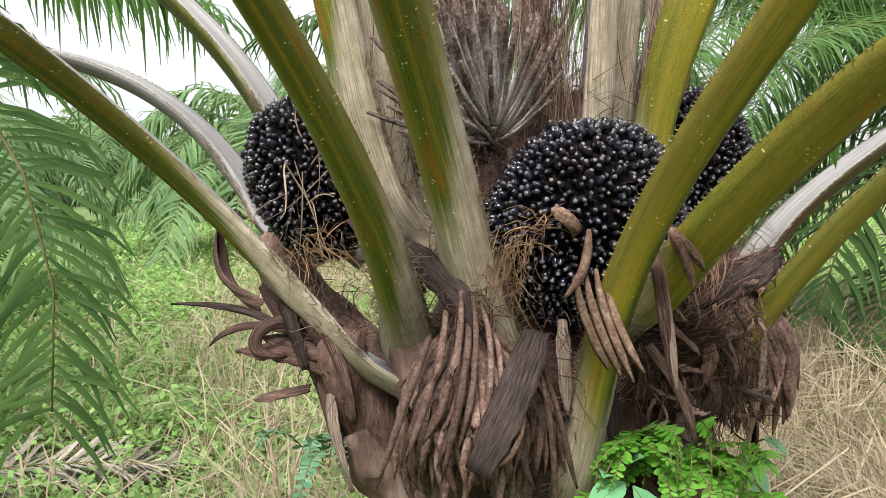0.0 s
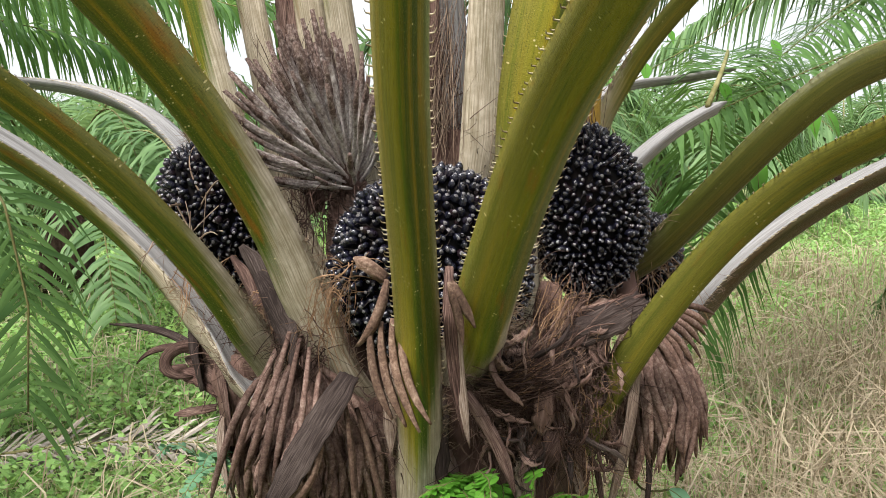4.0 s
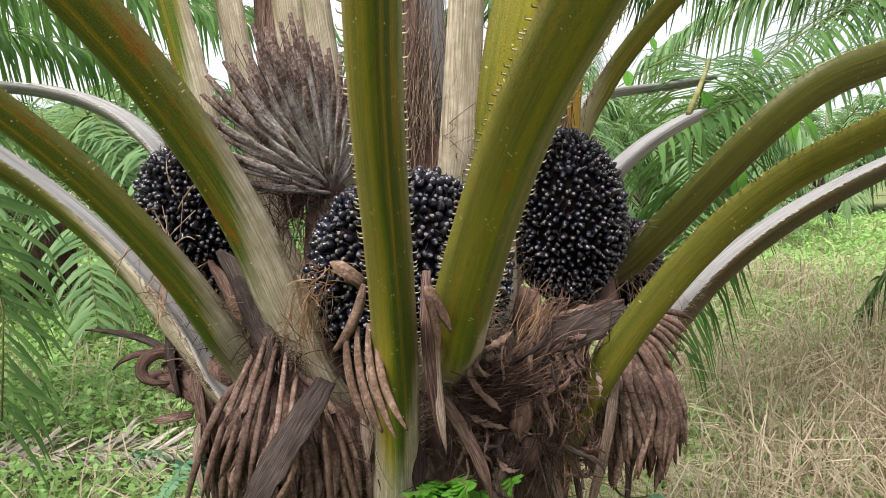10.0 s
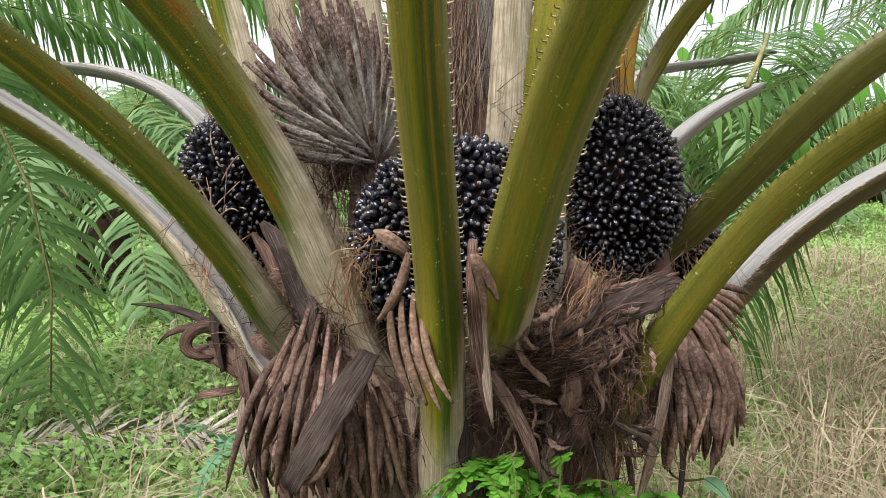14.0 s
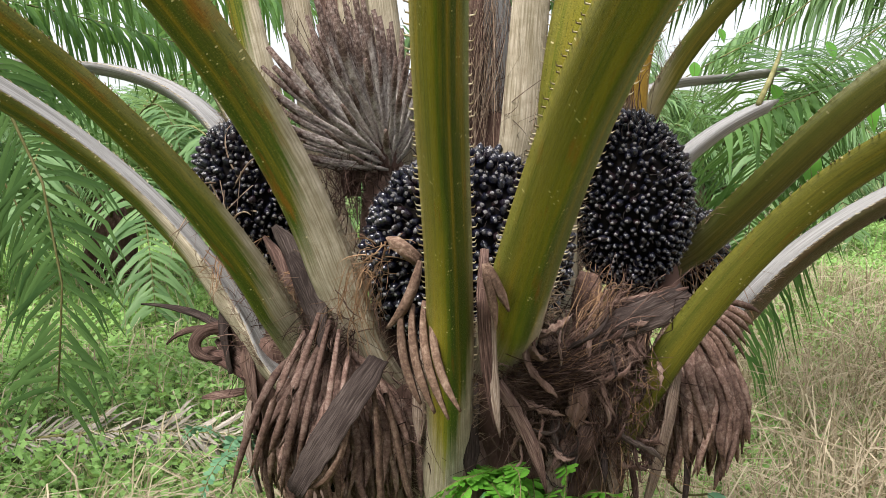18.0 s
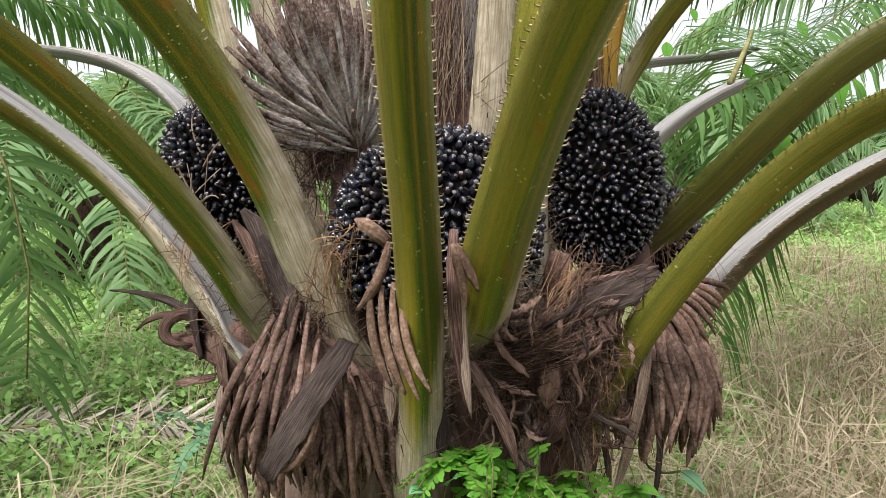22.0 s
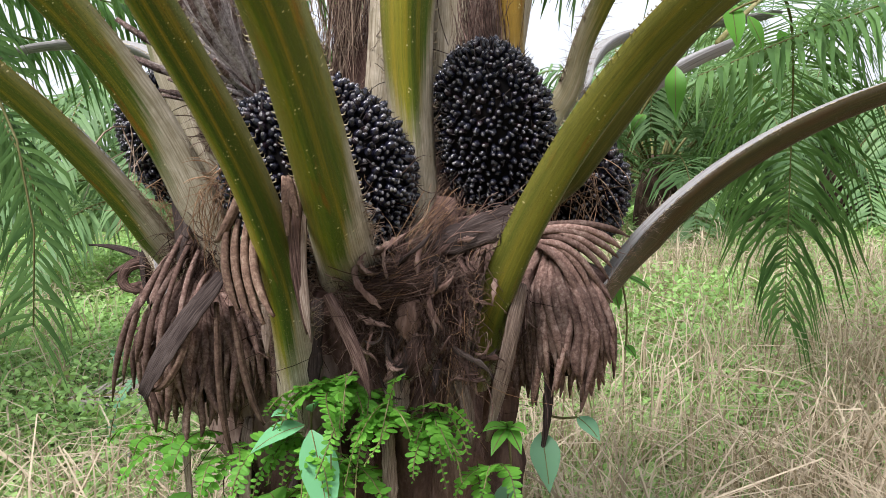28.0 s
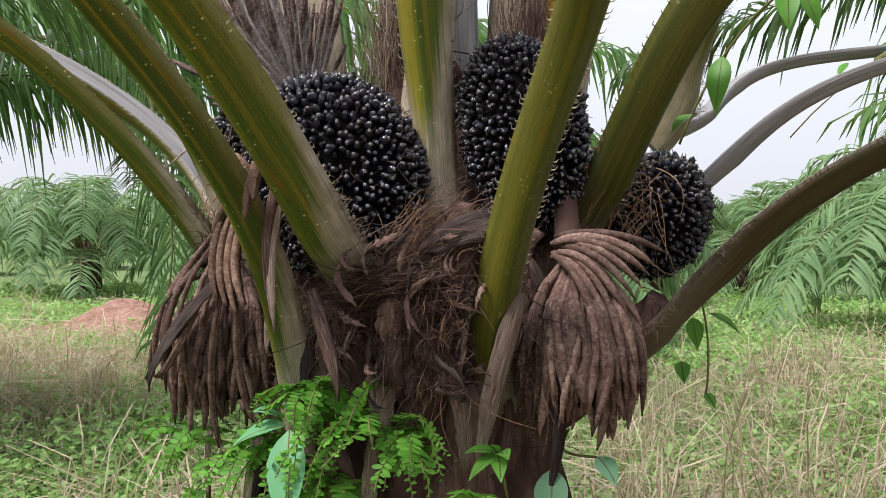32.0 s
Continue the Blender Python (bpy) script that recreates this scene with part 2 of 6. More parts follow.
M_SHEATH = make_plain("brown_dry_sheath", (0.018, 0.010, 0.008), (0.125, 0.075, 0.062), (0.36, 0.25, 0.205), 16, 0.75, (32, 1.6, 1), 1.0, 0.003, vary=0.55, coords="UV")
M_SHEATH_DARK = make_plain("dark_grey_sheath", (0.010, 0.007, 0.006), (0.040, 0.029, 0.026), (0.125, 0.098, 0.086), 16, 0.85, (32, 1.4, 1), 0.8, 0.0025, vary=0.3, coords="UV")
M_SHEATH_PALE = make_plain("pale_dry_sheath", (0.06, 0.038, 0.030), (0.25, 0.185, 0.145), (0.50, 0.41, 0.345), 16, 0.8, (32, 1.6, 1), 0.9, 0.003, vary=0.45, coords="UV")
M_FIBRE = make_plain("brown_fibre", (0.026, 0.014, 0.011), (0.118, 0.072, 0.058), (0.34, 0.24, 0.195), 40, 0.9, island=True, vary=0.8)
M_STRAW = make_plain("orange_straw_fibre", (0.12, 0.062, 0.034), (0.27, 0.16, 0.092), (0.48, 0.34, 0.22), 40, 0.85, island=True, vary=0.5)
M_HAIR = make_plain("pale_brown_hair", (0.12, 0.075, 0.05), (0.28, 0.20, 0.145), (0.48, 0.38, 0.29), 40, 0.85, island=True, vary=0.6)
M_TRUNK = make_plain("fibrous_trunk", (0.012, 0.006, 0.005), (0.062, 0.037, 0.030), (0.19, 0.125, 0.10), 22, 0.95, (1, 1, 0.5), 1.0, 0.012, vary=0.05)
M_STUB = make_plain("pale_leaf_base", (0.05, 0.030, 0.024), (0.20, 0.135, 0.112), (0.40, 0.31, 0.26), 24, 0.85, (3, 3, 0.7), 0.6, 0.004, vary=0.25)
M_STUB_BROWN = make_plain("brown_leaf_base", (0.030, 0.017, 0.014), (0.155, 0.096, 0.078), (0.36, 0.26, 0.215), 30, 0.9, (3, 3, 0.6), 1.0, 0.008, vary=0.1)
M_FERN = make_leaf("bright_fern_leaf", (0.055, 0.19, 0.018), (0.17, 0.40, 0.055))
M_SEED = make_leaf("pale_blue_green_leaf", (0.10, 0.30, 0.13), (0.17, 0.40, 0.20), 0.4, 0.25)
M_BROAD = make_leaf("smooth_vine_leaf", (0.05, 0.17, 0.02), (0.13, 0.32, 0.05), 0.35, 0.3)
M_BLUE = make_leaf("blue_green_leaf", (0.06, 0.16, 0.09), (0.16, 0.30, 0.17), 0.4, 0.25)
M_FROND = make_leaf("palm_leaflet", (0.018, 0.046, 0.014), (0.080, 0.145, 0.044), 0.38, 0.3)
# brighter copy of the leaflet, with the backlit glow put into its colour
M_FROND_LIT = make_leaf("palm_leaflet_lit_in_colour", (0.028, 0.072, 0.020), (0.125, 0.235, 0.070), 0.38, 0.42)
M_BRACT = make_plain("dark_dry_bract", (0.012, 0.010, 0.010), (0.035, 0.028, 0.026), (0.13, 0.11, 0.10), 60, 0.7, island=True, vary=0.6)
# leaflets for distance: the pale haze is mixed into the colour
M_FROND_HAZE = make_leaf("haze_tinted_palm_leaflet", (0.055, 0.115, 0.045), (0.19, 0.30, 0.13), 0.45, 0.35)
M_HERB = make_leaf("low_green_herb", (0.075, 0.175, 0.042), (0.32, 0.49, 0.165), 0.5, 0.35)
M_GRASS = make_leaf("fresh_grass", (0.12, 0.18, 0.06), (0.34, 0.40, 0.19), 0.55, 0.35)
M_DRY = make_leaf("dry_straw_grass", (0.14, 0.102, 0.066), (0.56, 0.475, 0.35), 0.65, 0.25)
M_RACHIS = make_plain("green_brown_rachis", (0.07, 0.075, 0.025), (0.16, 0.15, 0.06), (0.30, 0.27, 0.14), 30, 0.6)
M_GREYFROND = make_plain("grey_dead_leaflet", (0.17, 0.14, 0.11), (0.33, 0.29, 0.245), (0.52, 0.48, 0.42), 30, 0.85, island=True, vary=0.45)


def make_ground():
    a = Mat("field_soil_and_litter", 0.95, 0.15)
    x, y, _ = a.split()
    g = a.noise(14, 8, 0.75)
    big = a.noise(0.8, 5, 0.6)
    green = a.ramp(g, (0.3, rgb(0.05, 0.07, 0.028)), (0.55, rgb(0.13, 0.18, 0.065)), (0.75, rgb(0.24, 0.29, 0.12)))
    straw = a.ramp(g, (0.3, rgb(0.11, 0.08, 0.04)), (0.5, rgb(0.26, 0.21, 0.11)), (0.75, rgb(0.45, 0.38, 0.22)))
    soil = a.ramp(g, (0.3, rgb(0.13, 0.068, 0.045)), (0.6, rgb(0.26, 0.155, 0.115)), (0.8, rgb(0.38, 0.25, 0.19)))
    dry = a.ramp(a.math("ADD", a.math("MULTIPLY", x, 0.16), big), (0.42, 0.0), (0.68, 1.0))
    far = a.ramp(a.math("ADD", a.math("MULTIPLY", y, 0.07), a.math("MULTIPLY", big, 0.5)), (0.55, 0.0), (0.85, 1.0))
    red = a.ramp(a.math("SUBTRACT", a.noise(0.45, 3), a.math("ABSOLUTE", a.math("MULTIPLY", a.math("ADD", x, 7.2), 0.14))), (0.34, 0.0), (0.42, 1.0))
    c = a.mix(dry, green, straw)
    c = a.mix(a.math("MULTIPLY", far, 0.75), c, green)
    a.colour(a.mix(red, c, soil))
    a.bump(g, 1.0, 0.03)
    return a.m


def make_brush_spikelet():
    """Grey-white shaft whose outer half is crusted with rusty remains of flowers."""
    a = Mat("grey_spikelet_with_rusty_crust", 0.9, 0.2)
    x, y, z = a.split()
    g = a.noise(30, 6, 0.7)
    crust = a.noise(11, 5, 0.65)
    grey = a.ramp(g, (0.3, rgb(0.20, 0.165, 0.15)), (0.5, rgb(0.54, 0.48, 0.45)), (0.72, rgb(0.82, 0.78, 0.75)))
    rust = a.ramp(g, (0.3, rgb(0.024, 0.013, 0.010)), (0.5, rgb(0.12, 0.072, 0.058)), (0.72, rgb(0.42, 0.33, 0.29)))
    m = a.ramp(a.math("ADD", a.math("MULTIPLY", z, 0.62), a.math("MULTIPLY", crust, 0.7)), (0.58, 0.0), (0.80, 0.95))
    c = a.mix(m, grey, rust)
    a.colour(a.mix(1.0, c, a.ramp(a.chance(), (0.0, 0.75), (1.0, 1.0)), "MULTIPLY"))
    a.bump(a.mix(0.5, g, m), 1.0, 0.012)
    return a.m


M_SPIKE_GREY = make_brush_spikelet()
M_GROUND = make_ground()
M_SOIL = make_plain("red_soil_clods", (0.11, 0.055, 0.038), (0.25, 0.145, 0.11), (0.40, 0.27, 0.215), 16, 0.95, bump=1.0, far=0.03, vary=0.05)

# ---- mesh helpers ----
def mesh_from(name, verts, faces, mats, slots=None, smooth=True, uv=None):
    me = bpy.data.meshes.new(name)
    me.from_pydata([tuple(v) for v in verts], [], faces)
    for m in mats if isinstance(mats, (list, tuple)) else (mats,):
        me.materials.append(m)
    if slots:
        me.polygons.foreach_set("material_index", slots)
    me.polygons.foreach_set("use_smooth", [smooth] * len(me.polygons))
    if uv is not None:
        layer = me.uv_layers.new(name="UVMap")
        idx = np.zeros(len(me.loops), int)
        me.loops.foreach_get("vertex_index", idx)
        layer.data.foreach_set("uv", np.asarray(uv, float)[idx].ravel())
    me.update()
    return me


def part(name, me, parent, label="", kind=""):
    ob = new(name, me)
    ob.parent = parent
    return tagged(ob, label, "", "", kind)


def thing(name, at, label, category, group="", kind=""):
    ob = new(name)
    ob.matrix_world = pose(*at)
    ob.empty_display_size = 0.05
    return tagged(ob, label, category, group, kind)


def bezier(c, n):
    s = np.linspace(0, 1, n)[:, None]
    c = np.asarray(c, float)
    if len(c) == 3:
        return (1 - s) ** 2 * c[0] + 2 * s * (1 - s) * c[1] + s * s * c[2]
    return (1 - s) ** 3 * c[0] + 3 * s * (1 - s) ** 2 * c[1] + 3 * s * s * (1 - s) * c[2] + s**3 * c[3]


def unit(v):
    return v / (np.linalg.norm(v) + 1e-12)


class Soup:
    """Collects vertices and faces of many small pieces into one mesh."""

    def __init__(self):
        self.v, self.f, self.s = [], [], []

    def add(self, verts, faces, slot=0):
        k = len(self.v)
        self.v.extend(map(tuple, verts))
        self.f.extend([tuple(i + k for i in f) for f in faces])
        self.s.extend([slot] * len(faces))

    def tube(self, pts, radii, sides=4, slot=0, cap=True):
        pts = np.asarray(pts, float)
        tan = np.gradient(pts, axis=0)
        ref = np.array([0.31, 0.22, 0.93]) if abs(unit(tan[0])[2]) < 0.9 else np.array([1.0, 0.1, 0.0])
        rings = []
        for p, t, r in zip(pts, tan, radii):
            a = unit(np.cross(t, ref))
            b = unit(np.cross(a, t))
            rings.extend(p + r * (math.cos(q) * a + math.sin(q) * b) for q in np.arange(sides) * 2 * math.pi / sides)
        n = len(pts)
        faces = [(i * sides + j, i * sides + (j + 1) % sides, (i + 1) * sides + (j + 1) % sides, (i + 1) * sides + j) for i in range(n - 1) for j in range(sides)]
        if cap:
            faces += [tuple(range(sides))[::-1], tuple(range((n - 1) * sides, n * sides))]
        self.add(rings, faces, slot)

    def blade(self, pts, widths, side, fold=0.25, slot=0):
        """A leaf blade, folded along its midrib."""
        pts = np.asarray(pts, float)
        tan = np.gradient(pts, axis=0)
        verts, n = [], len(pts)
        for p, t, w in zip(pts, tan, widths):
            s = unit(side - unit(t) * np.dot(side, unit(t)))
            up = np.cross(s, unit(t))
            verts += [p - s * w + up * w * fold, p, p + s * w + up * w * fold]
        faces = []
        for i in range(n - 1):
            a = 3 * i
            faces += [(a, a + 1, a + 4, a + 3), (a + 1, a + 2, a + 5, a + 4)]
        self.add(verts, faces, slot)

    def mesh(self, name, mats, smooth=True):
        return mesh_from(name, self.v, self.f, mats, self.s, smooth)


# ---- ground: one sheet to the horizon ----
GROUND_Z = 0.0


def ground_height(x, y):
    r = math.hypot(x, y)
    h = 0.10 * noise.noise(Vector((x * 0.22, y * 0.22, 0.3))) + 0.04 * noise.noise(Vector((x * 0.9, y * 0.9, 4.1)))
    return GROUND_Z + h * min(1.0, r / 2.5) + 0.05 * math.exp(-r * r / 0.6)


def build_ground():
    radii = [0.0] + list(np.geomspace(0.3, 1500, 70))
    n, verts, faces = 72, [], []
    for r in radii:
        for k in range(n):
            q = 2 * math.pi * k / n
            x, y = r * math.cos(q), r * math.sin(q)
            verts.append((x, y, ground_height(x, y) if r < 60 else GROUND_Z))
    for i in range(len(radii) - 1):
        for k in range(n):
            k2 = (k + 1) % n
            faces.append((i * n + k, (i + 1) * n + k, (i + 1) * n + k2, i * n + k2))
    ob = new("ground", mesh_from("ground", verts, faces, M_GROUND))
    tagged(ob, "plantation ground of soil, straw and low green weeds", "ground", "", "structure")


build_ground()

# ---- the oil palm ----
rng = np.random.default_rng(7)
palm = thing("oil_palm", (0, 0, 0), "young oil palm with green thorny petioles and a fibrous stem", "palm tree")


def build_trunk():
    n, m, verts, faces = 44, 40, [], []
    for i in range(m):
        z = -0.1 + 1.42 * i / (m - 1)
        r = 0.235 + 0.02 * math.sin(z * 3.0) - 0.17 * max(0.0, z - 0.85) / 0.47
        for k in range(n):
            q = 2 * math.pi * k / n
            b = 0.035 * noise.noise(Vector((math.cos(q) * 2.4, math.sin(q) * 2.4, z * 5.0))) + 0.018 * noise.noise(Vector((math.cos(q) * 8, math.sin(q) * 8, z * 14.0)))
            verts.append(((r + b) * math.cos(q), 0.04 + (r + b) * math.sin(q), z))
    for i in range(m - 1):
        for k in range(n):
            faces.append((i * n + k, i * n + (k + 1) % n, (i + 1) * n + (k + 1) % n, (i + 1) * n + k))
    faces.append(tuple(range((m - 1) * n, m * n)))
    part("trunk", mesh_from("trunk", verts, faces, M_TRUNK), palm, "dark brown fibrous stem covered in old leaf bases")


def petiole(c, w0, w1, thick=0.62, flare=1.35, reach=2.3, droop=0.35, leafy=True, spin=0.0, thorny=True, label="", roll=0.0, skin=None):
    """A leaf stalk along a curve: keeled outer face, grooved inner face, thorns on both edges and a leafy end."""
    c = np.asarray(c, float)
    seen = bezier(c, 30)
    step = np.linalg.norm(np.diff(seen, axis=0), axis=1)
    way = unit(seen[-1] - seen[-3])
    ext, p, d = [], seen[-1].copy(), way.copy()
    for k in range(14):
        d = unit(d + np.array([0, 0, -droop * 0.07]))
        p = p + d * reach / 14
        ext.append(p.copy())
    root = unit(seen[0] - seen[2])
    inward = np.array([-seen[0][0], 0.03 - seen[0][1], 0.0])
    foot = [seen[0] + root * 0.13 * k + unit(inward) * 0.06 * k * k for k in (1.0, 0.75, 0.5, 0.25)]
    pts = np.vstack([foot, seen, ext])
    along = np.r_[0, np.cumsum(np.linalg.norm(np.diff(pts, axis=0), axis=1))]
    along -= along[4]
    total, vis = along[-1], along[33]
    flat = seen[-1, :2] - seen[0, :2]
    q = math.atan2(flat[1], flat[0]) + radians(spin)
    rad = np.array([math.cos(q), math.sin(q), 0.0])
    side = np.array([-rad[1], rad[0], 0.0])
    tan = np.gradient(pts, axis=0)
    verts, uvs, edge_l, edge_r, backs = [], [], [], [], []
    outer, inner = 13, 7
    for p, t, a in zip(pts, tan, along):
        t = unit(t)
        s = unit(side - t * np.dot(side, t))
        nrm = np.cross(t, s)
        if np.dot(nrm, rad) - 0.3 * nrm[2] < 0:
            nrm = -nrm
        tw = radians(roll)
        s, nrm = s * math.cos(tw) + nrm * math.sin(tw), nrm * math.cos(tw) - s * math.sin(tw)
        f = min(max(a, 0) / vis, 1.0)
        half = 0.5 * (w0 + (w1 - w0) * f)
        half *= 1 + (flare - 1) * min(1.6, math.exp(-a / 0.09))
        half *= max(0.15, 1 - 0.75 * max(0.0, a - vis) / (total - vis))
        deep = half * 2 * thick * (0.60 + 0.40 * max(0, min(1, a / 0.12)))
        for k in range(outer):
            u = -1 + 2 * k / (outer - 1)
            w = (u + 0.06) / (1.06 if u > -0.06 else 0.94)
            h = (1 - abs(w) ** 2.2) ** 0.75 * 0.55 + 0.45 * (1 - abs(w)) ** 0.9
            verts.append(p + s * half * u + nrm * deep * h)
            uvs.append((0.5 + 0.5 * u, a))
        for k in range(1, inner + 1):
            u = 1 - 2 * k / (inner + 1)
            verts.append(p + s * half * u * 0.96 - nrm * deep * (0.16 - 0.30 * (1 - u * u)))
            uvs.append((0.5 + 0.5 * u, a))
        edge_l.append(p - s * half)
        edge_r.append(p + s * half)
        backs.append((s, nrm, t))
    ring = outer + inner
    faces, slots = [], []
    for i in range(len(pts) - 1):
        for k in range(ring):
            k2 = (k + 1) % ring
            faces.append((i * ring + k, i * ring + k2, (i + 1) * ring + k2, (i + 1) * ring + k))
            slots.append(0 if k < outer - 1 else 1)
    faces += [tuple(range(ring)), tuple(range((len(pts) - 1) * ring, len(pts) * ring))]
    slots += [1, 1]
    ob = part("petiole", mesh_from("petiole", verts, faces, [skin or M_PET, M_ADAX], slots, True, uvs), palm, label)
    if thorny:
        soup = Soup()
        for edge, sign in ((edge_l, -1), (edge_r, 1)):
            edge = np.array(edge)
            a = 0.10 + 0.03 * rng.random()
            while a < vis + 0.2:
                x = np.array([np.interp(a, along, edge[:, k]) for k in range(3)])
                s, nrm, t = backs[min(int(np.searchsorted(along, a)), len(backs) - 1)]
                ln = (0.0035 + 0.005 * rng.random()) * (0.6 + 0.6 * min(1, a / 0.3))
                out = s * sign
                soup.tube([x - out * 0.002, x + out * ln * 0.55 + t * ln * 0.25, x + out * ln * 0.75 + t * ln * 0.95], [0.0013, 0.0008, 0.0003], 4, 0, False)
                a += 0.007 + 0.015 * rng.random()
        part("thorny_margin", soup.mesh("thorny_margin", M_THORN), ob, "row of short straw-coloured hooked thorns", "stuff")
    if thorny:
        fur = Soup()
        for edge, sign in ((edge_l, -1), (edge_r, 1)):
            edge = np.array(edge)
            for _ in range(130):
                a = -0.05 + 0.26 * rng.random() ** 1.4
                x = np.array([np.interp(a, along, edge[:, k]) for k in range(3)])
                s, nrm, t = backs[min(max(0, int(np.searchsorted(along, a))), len(backs) - 1)]
                x = x - s * sign * 0.006 * rng.random() + nrm * 0.008 * rng.random()
                ln = 0.010 + 0.022 * rng.random()
                d = unit(s * sign * (0.5 + 0.5 * rng.random()) + t * rng.normal(0.5, 0.6) + nrm * rng.normal(0, 0.4))
                fur.tube([x, x + d * ln * 0.5, x + d * ln + rng.normal(0, 0.006, 3)], [0.0006, 0.0005, 0.0002], 3, 0, False)
        part("fringe", fur.mesh("fringe", M_HAIR), ob, "frayed pale brown fibres along the edges of the base", "stuff")
    if leafy:
        soup = Soup()
        a = vis + 0.62 * reach
        while a < total:
            i = min(int(np.searchsorted(along, a)), len(backs) - 1)
            s, nrm, t = backs[i]
            for sign in (-1, 1):
                ln = 0.38 * (0.5 + 0.5 * math.sin(math.pi * min(1, (a - vis - 0.55 * reach) / (0.5 * reach)))) * (0.8 + 0.4 * rng.random())
                d0 = unit(s * sign * 0.8 + t * 0.5 - nrm * (0.2 + 0.3 * rng.random()))
                b = pts[i]
                leaf = [b, b + d0 * ln * 0.4, b + d0 * ln * 0.75 + np.array([0, 0, -0.10 * ln]), b + d0 * ln + np.array([0, 0, -0.4 * ln])]
                soup.blade(leaf, [0.006, 0.014, 0.011, 0.001], t)
            a += 0.03
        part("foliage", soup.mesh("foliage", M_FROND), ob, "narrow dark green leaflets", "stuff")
    return ob


build_trunk()
# leaf stalks, from the one that hangs lowest round to the spear
petiole([(-0.397, -0.011, 0.902), (-0.558, 0.154, 1.109), (-0.750, 0.086, 1.290), (-0.889, -0.116, 1.401)], 0.067, 0.074, roll=11, skin=M_PET_PALE, label="arching petiole with a pale grey upper flank")
petiole([(-0.308, -0.082, 0.908), (-0.349, -0.189, 1.065), (-0.451, -0.285, 1.242), (-0.559, -0.458, 1.373)], 0.076, 0.057, label="olive green petiole arching outward")
petiole([(-0.212, -0.159, 0.964), (-0.255, -0.186, 1.174), (-0.350, -0.287, 1.363), (-0.427, -0.457, 1.493)], 0.084, 0.088, skin=M_PET_PALE, label="olive petiole with rust-coloured blotches")
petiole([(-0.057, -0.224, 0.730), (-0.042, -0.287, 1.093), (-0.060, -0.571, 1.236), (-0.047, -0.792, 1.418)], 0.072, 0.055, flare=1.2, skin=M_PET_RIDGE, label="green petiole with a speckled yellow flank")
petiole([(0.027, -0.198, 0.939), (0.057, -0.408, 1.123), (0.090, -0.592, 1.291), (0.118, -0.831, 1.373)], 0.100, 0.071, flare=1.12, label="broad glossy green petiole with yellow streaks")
petiole([(0.199, -0.045, 0.700), (0.268, -0.225, 0.995), (0.438, -0.280, 1.220), (0.530, -0.448, 1.292)], 0.072, 0.063, skin=M_PET_OLIVE, label="green petiole with pale scars near its base")
petiole([(0.296, 0.096, 1.035), (0.480, -0.072, 1.217), (0.535, -0.154, 1.389), (0.719, -0.118, 1.442)], 0.082, 0.088, skin=M_PET_BROWN, label="brownish green petiole with a thorny edge")
petiole([(0.427, 0.150, 0.880), (0.560, 0.208, 1.075), (0.748, 0.195, 1.178), (0.935, 0.305, 1.240)], 0.078, 0.068, roll=5, skin=M_PET_DARK, label="dark petiole with a pale grooved upper face")
petiole([(0.125, -0.10, 1.00), (0.105, -0.07, 1.23), (0.113, -0.165, 1.36), (0.155, -0.20, 1.52)], 0.056, 0.104, skin=M_PET_PALE, label="yellow-green upright petiole with a pale base")
petiole([(0.03, 0.0, 1.18), (0.035, 0.0, 1.30), (0.05, 0.0, 1.45), (0.06, -0.01, 1.65)], 0.092, 0.086, skin=M_PET_HEART, label="pale upright petiole near the crown's heart", thorny=False)
petiole([(-0.33, 0.02, 1.18), (-0.37, -0.005, 1.33), (-0.40, -0.01, 1.47), (-0.43, -0.02, 1.60)], 0.086, 0.078, skin=M_PET_PALE, label="yellowish upright petiole with a pale base")
petiole([(0.332, 0.596, 1.115), (0.475, 0.640, 1.268), (0.530, 0.640, 1.325), (0.707, 0.759, 1.395)], 0.066, 0.050, reach=0.05, leafy=False, thorny=False, skin=M_ADAX, label="old grey arching petiole with a pale flank")
petiole([(0.356, 0.497, 1.319), (0.382, 0.476, 1.445), (0.468, 0.438, 1.552), (0.554, 0.354, 1.652)], 0.055, 0.062, skin=M_PET_OLIVE, label="slender petiole with a grey flank")
petiole([(-0.506, 0.400, 1.106), (-0.642, 0.658, 1.407), (-0.907, 0.803, 1.484), (-1.192, 0.982, 1.514)], 0.068, 0.054, skin=M_ADAX, label="grey arching petiole behind the fruit")
petiole([(-0.418, 0.217, 1.142), (-0.496, 0.217, 1.356), (-0.618, 0.316, 1.492), (-0.715, 0.464, 1.594)], 0.076, 0.069, skin=M_PET_OLIVE, label="olive petiole rising behind the fruit with a brown flank")
petiole([(0.275, 0.08, 1.15), (0.255, 0.085, 1.30), (0.245, 0.08, 1.42), (0.30, 0.05, 1.58)], 0.057, 0.065, reach=1.2, leafy=False, thorny=False, skin=M_PET_TAN, label="orange-brown upright petiole behind the tall bunch")
petiole([(0.358, 0.702, 1.317), (0.395, 0.972, 1.511), (0.585, 1.097, 1.470), (0.864, 1.191, 1.525)], 0.052, 0.040, reach=0.05, leafy=False, thorny=False, skin=M_ADAX, label="pale grey petiole arching away behind the palm")


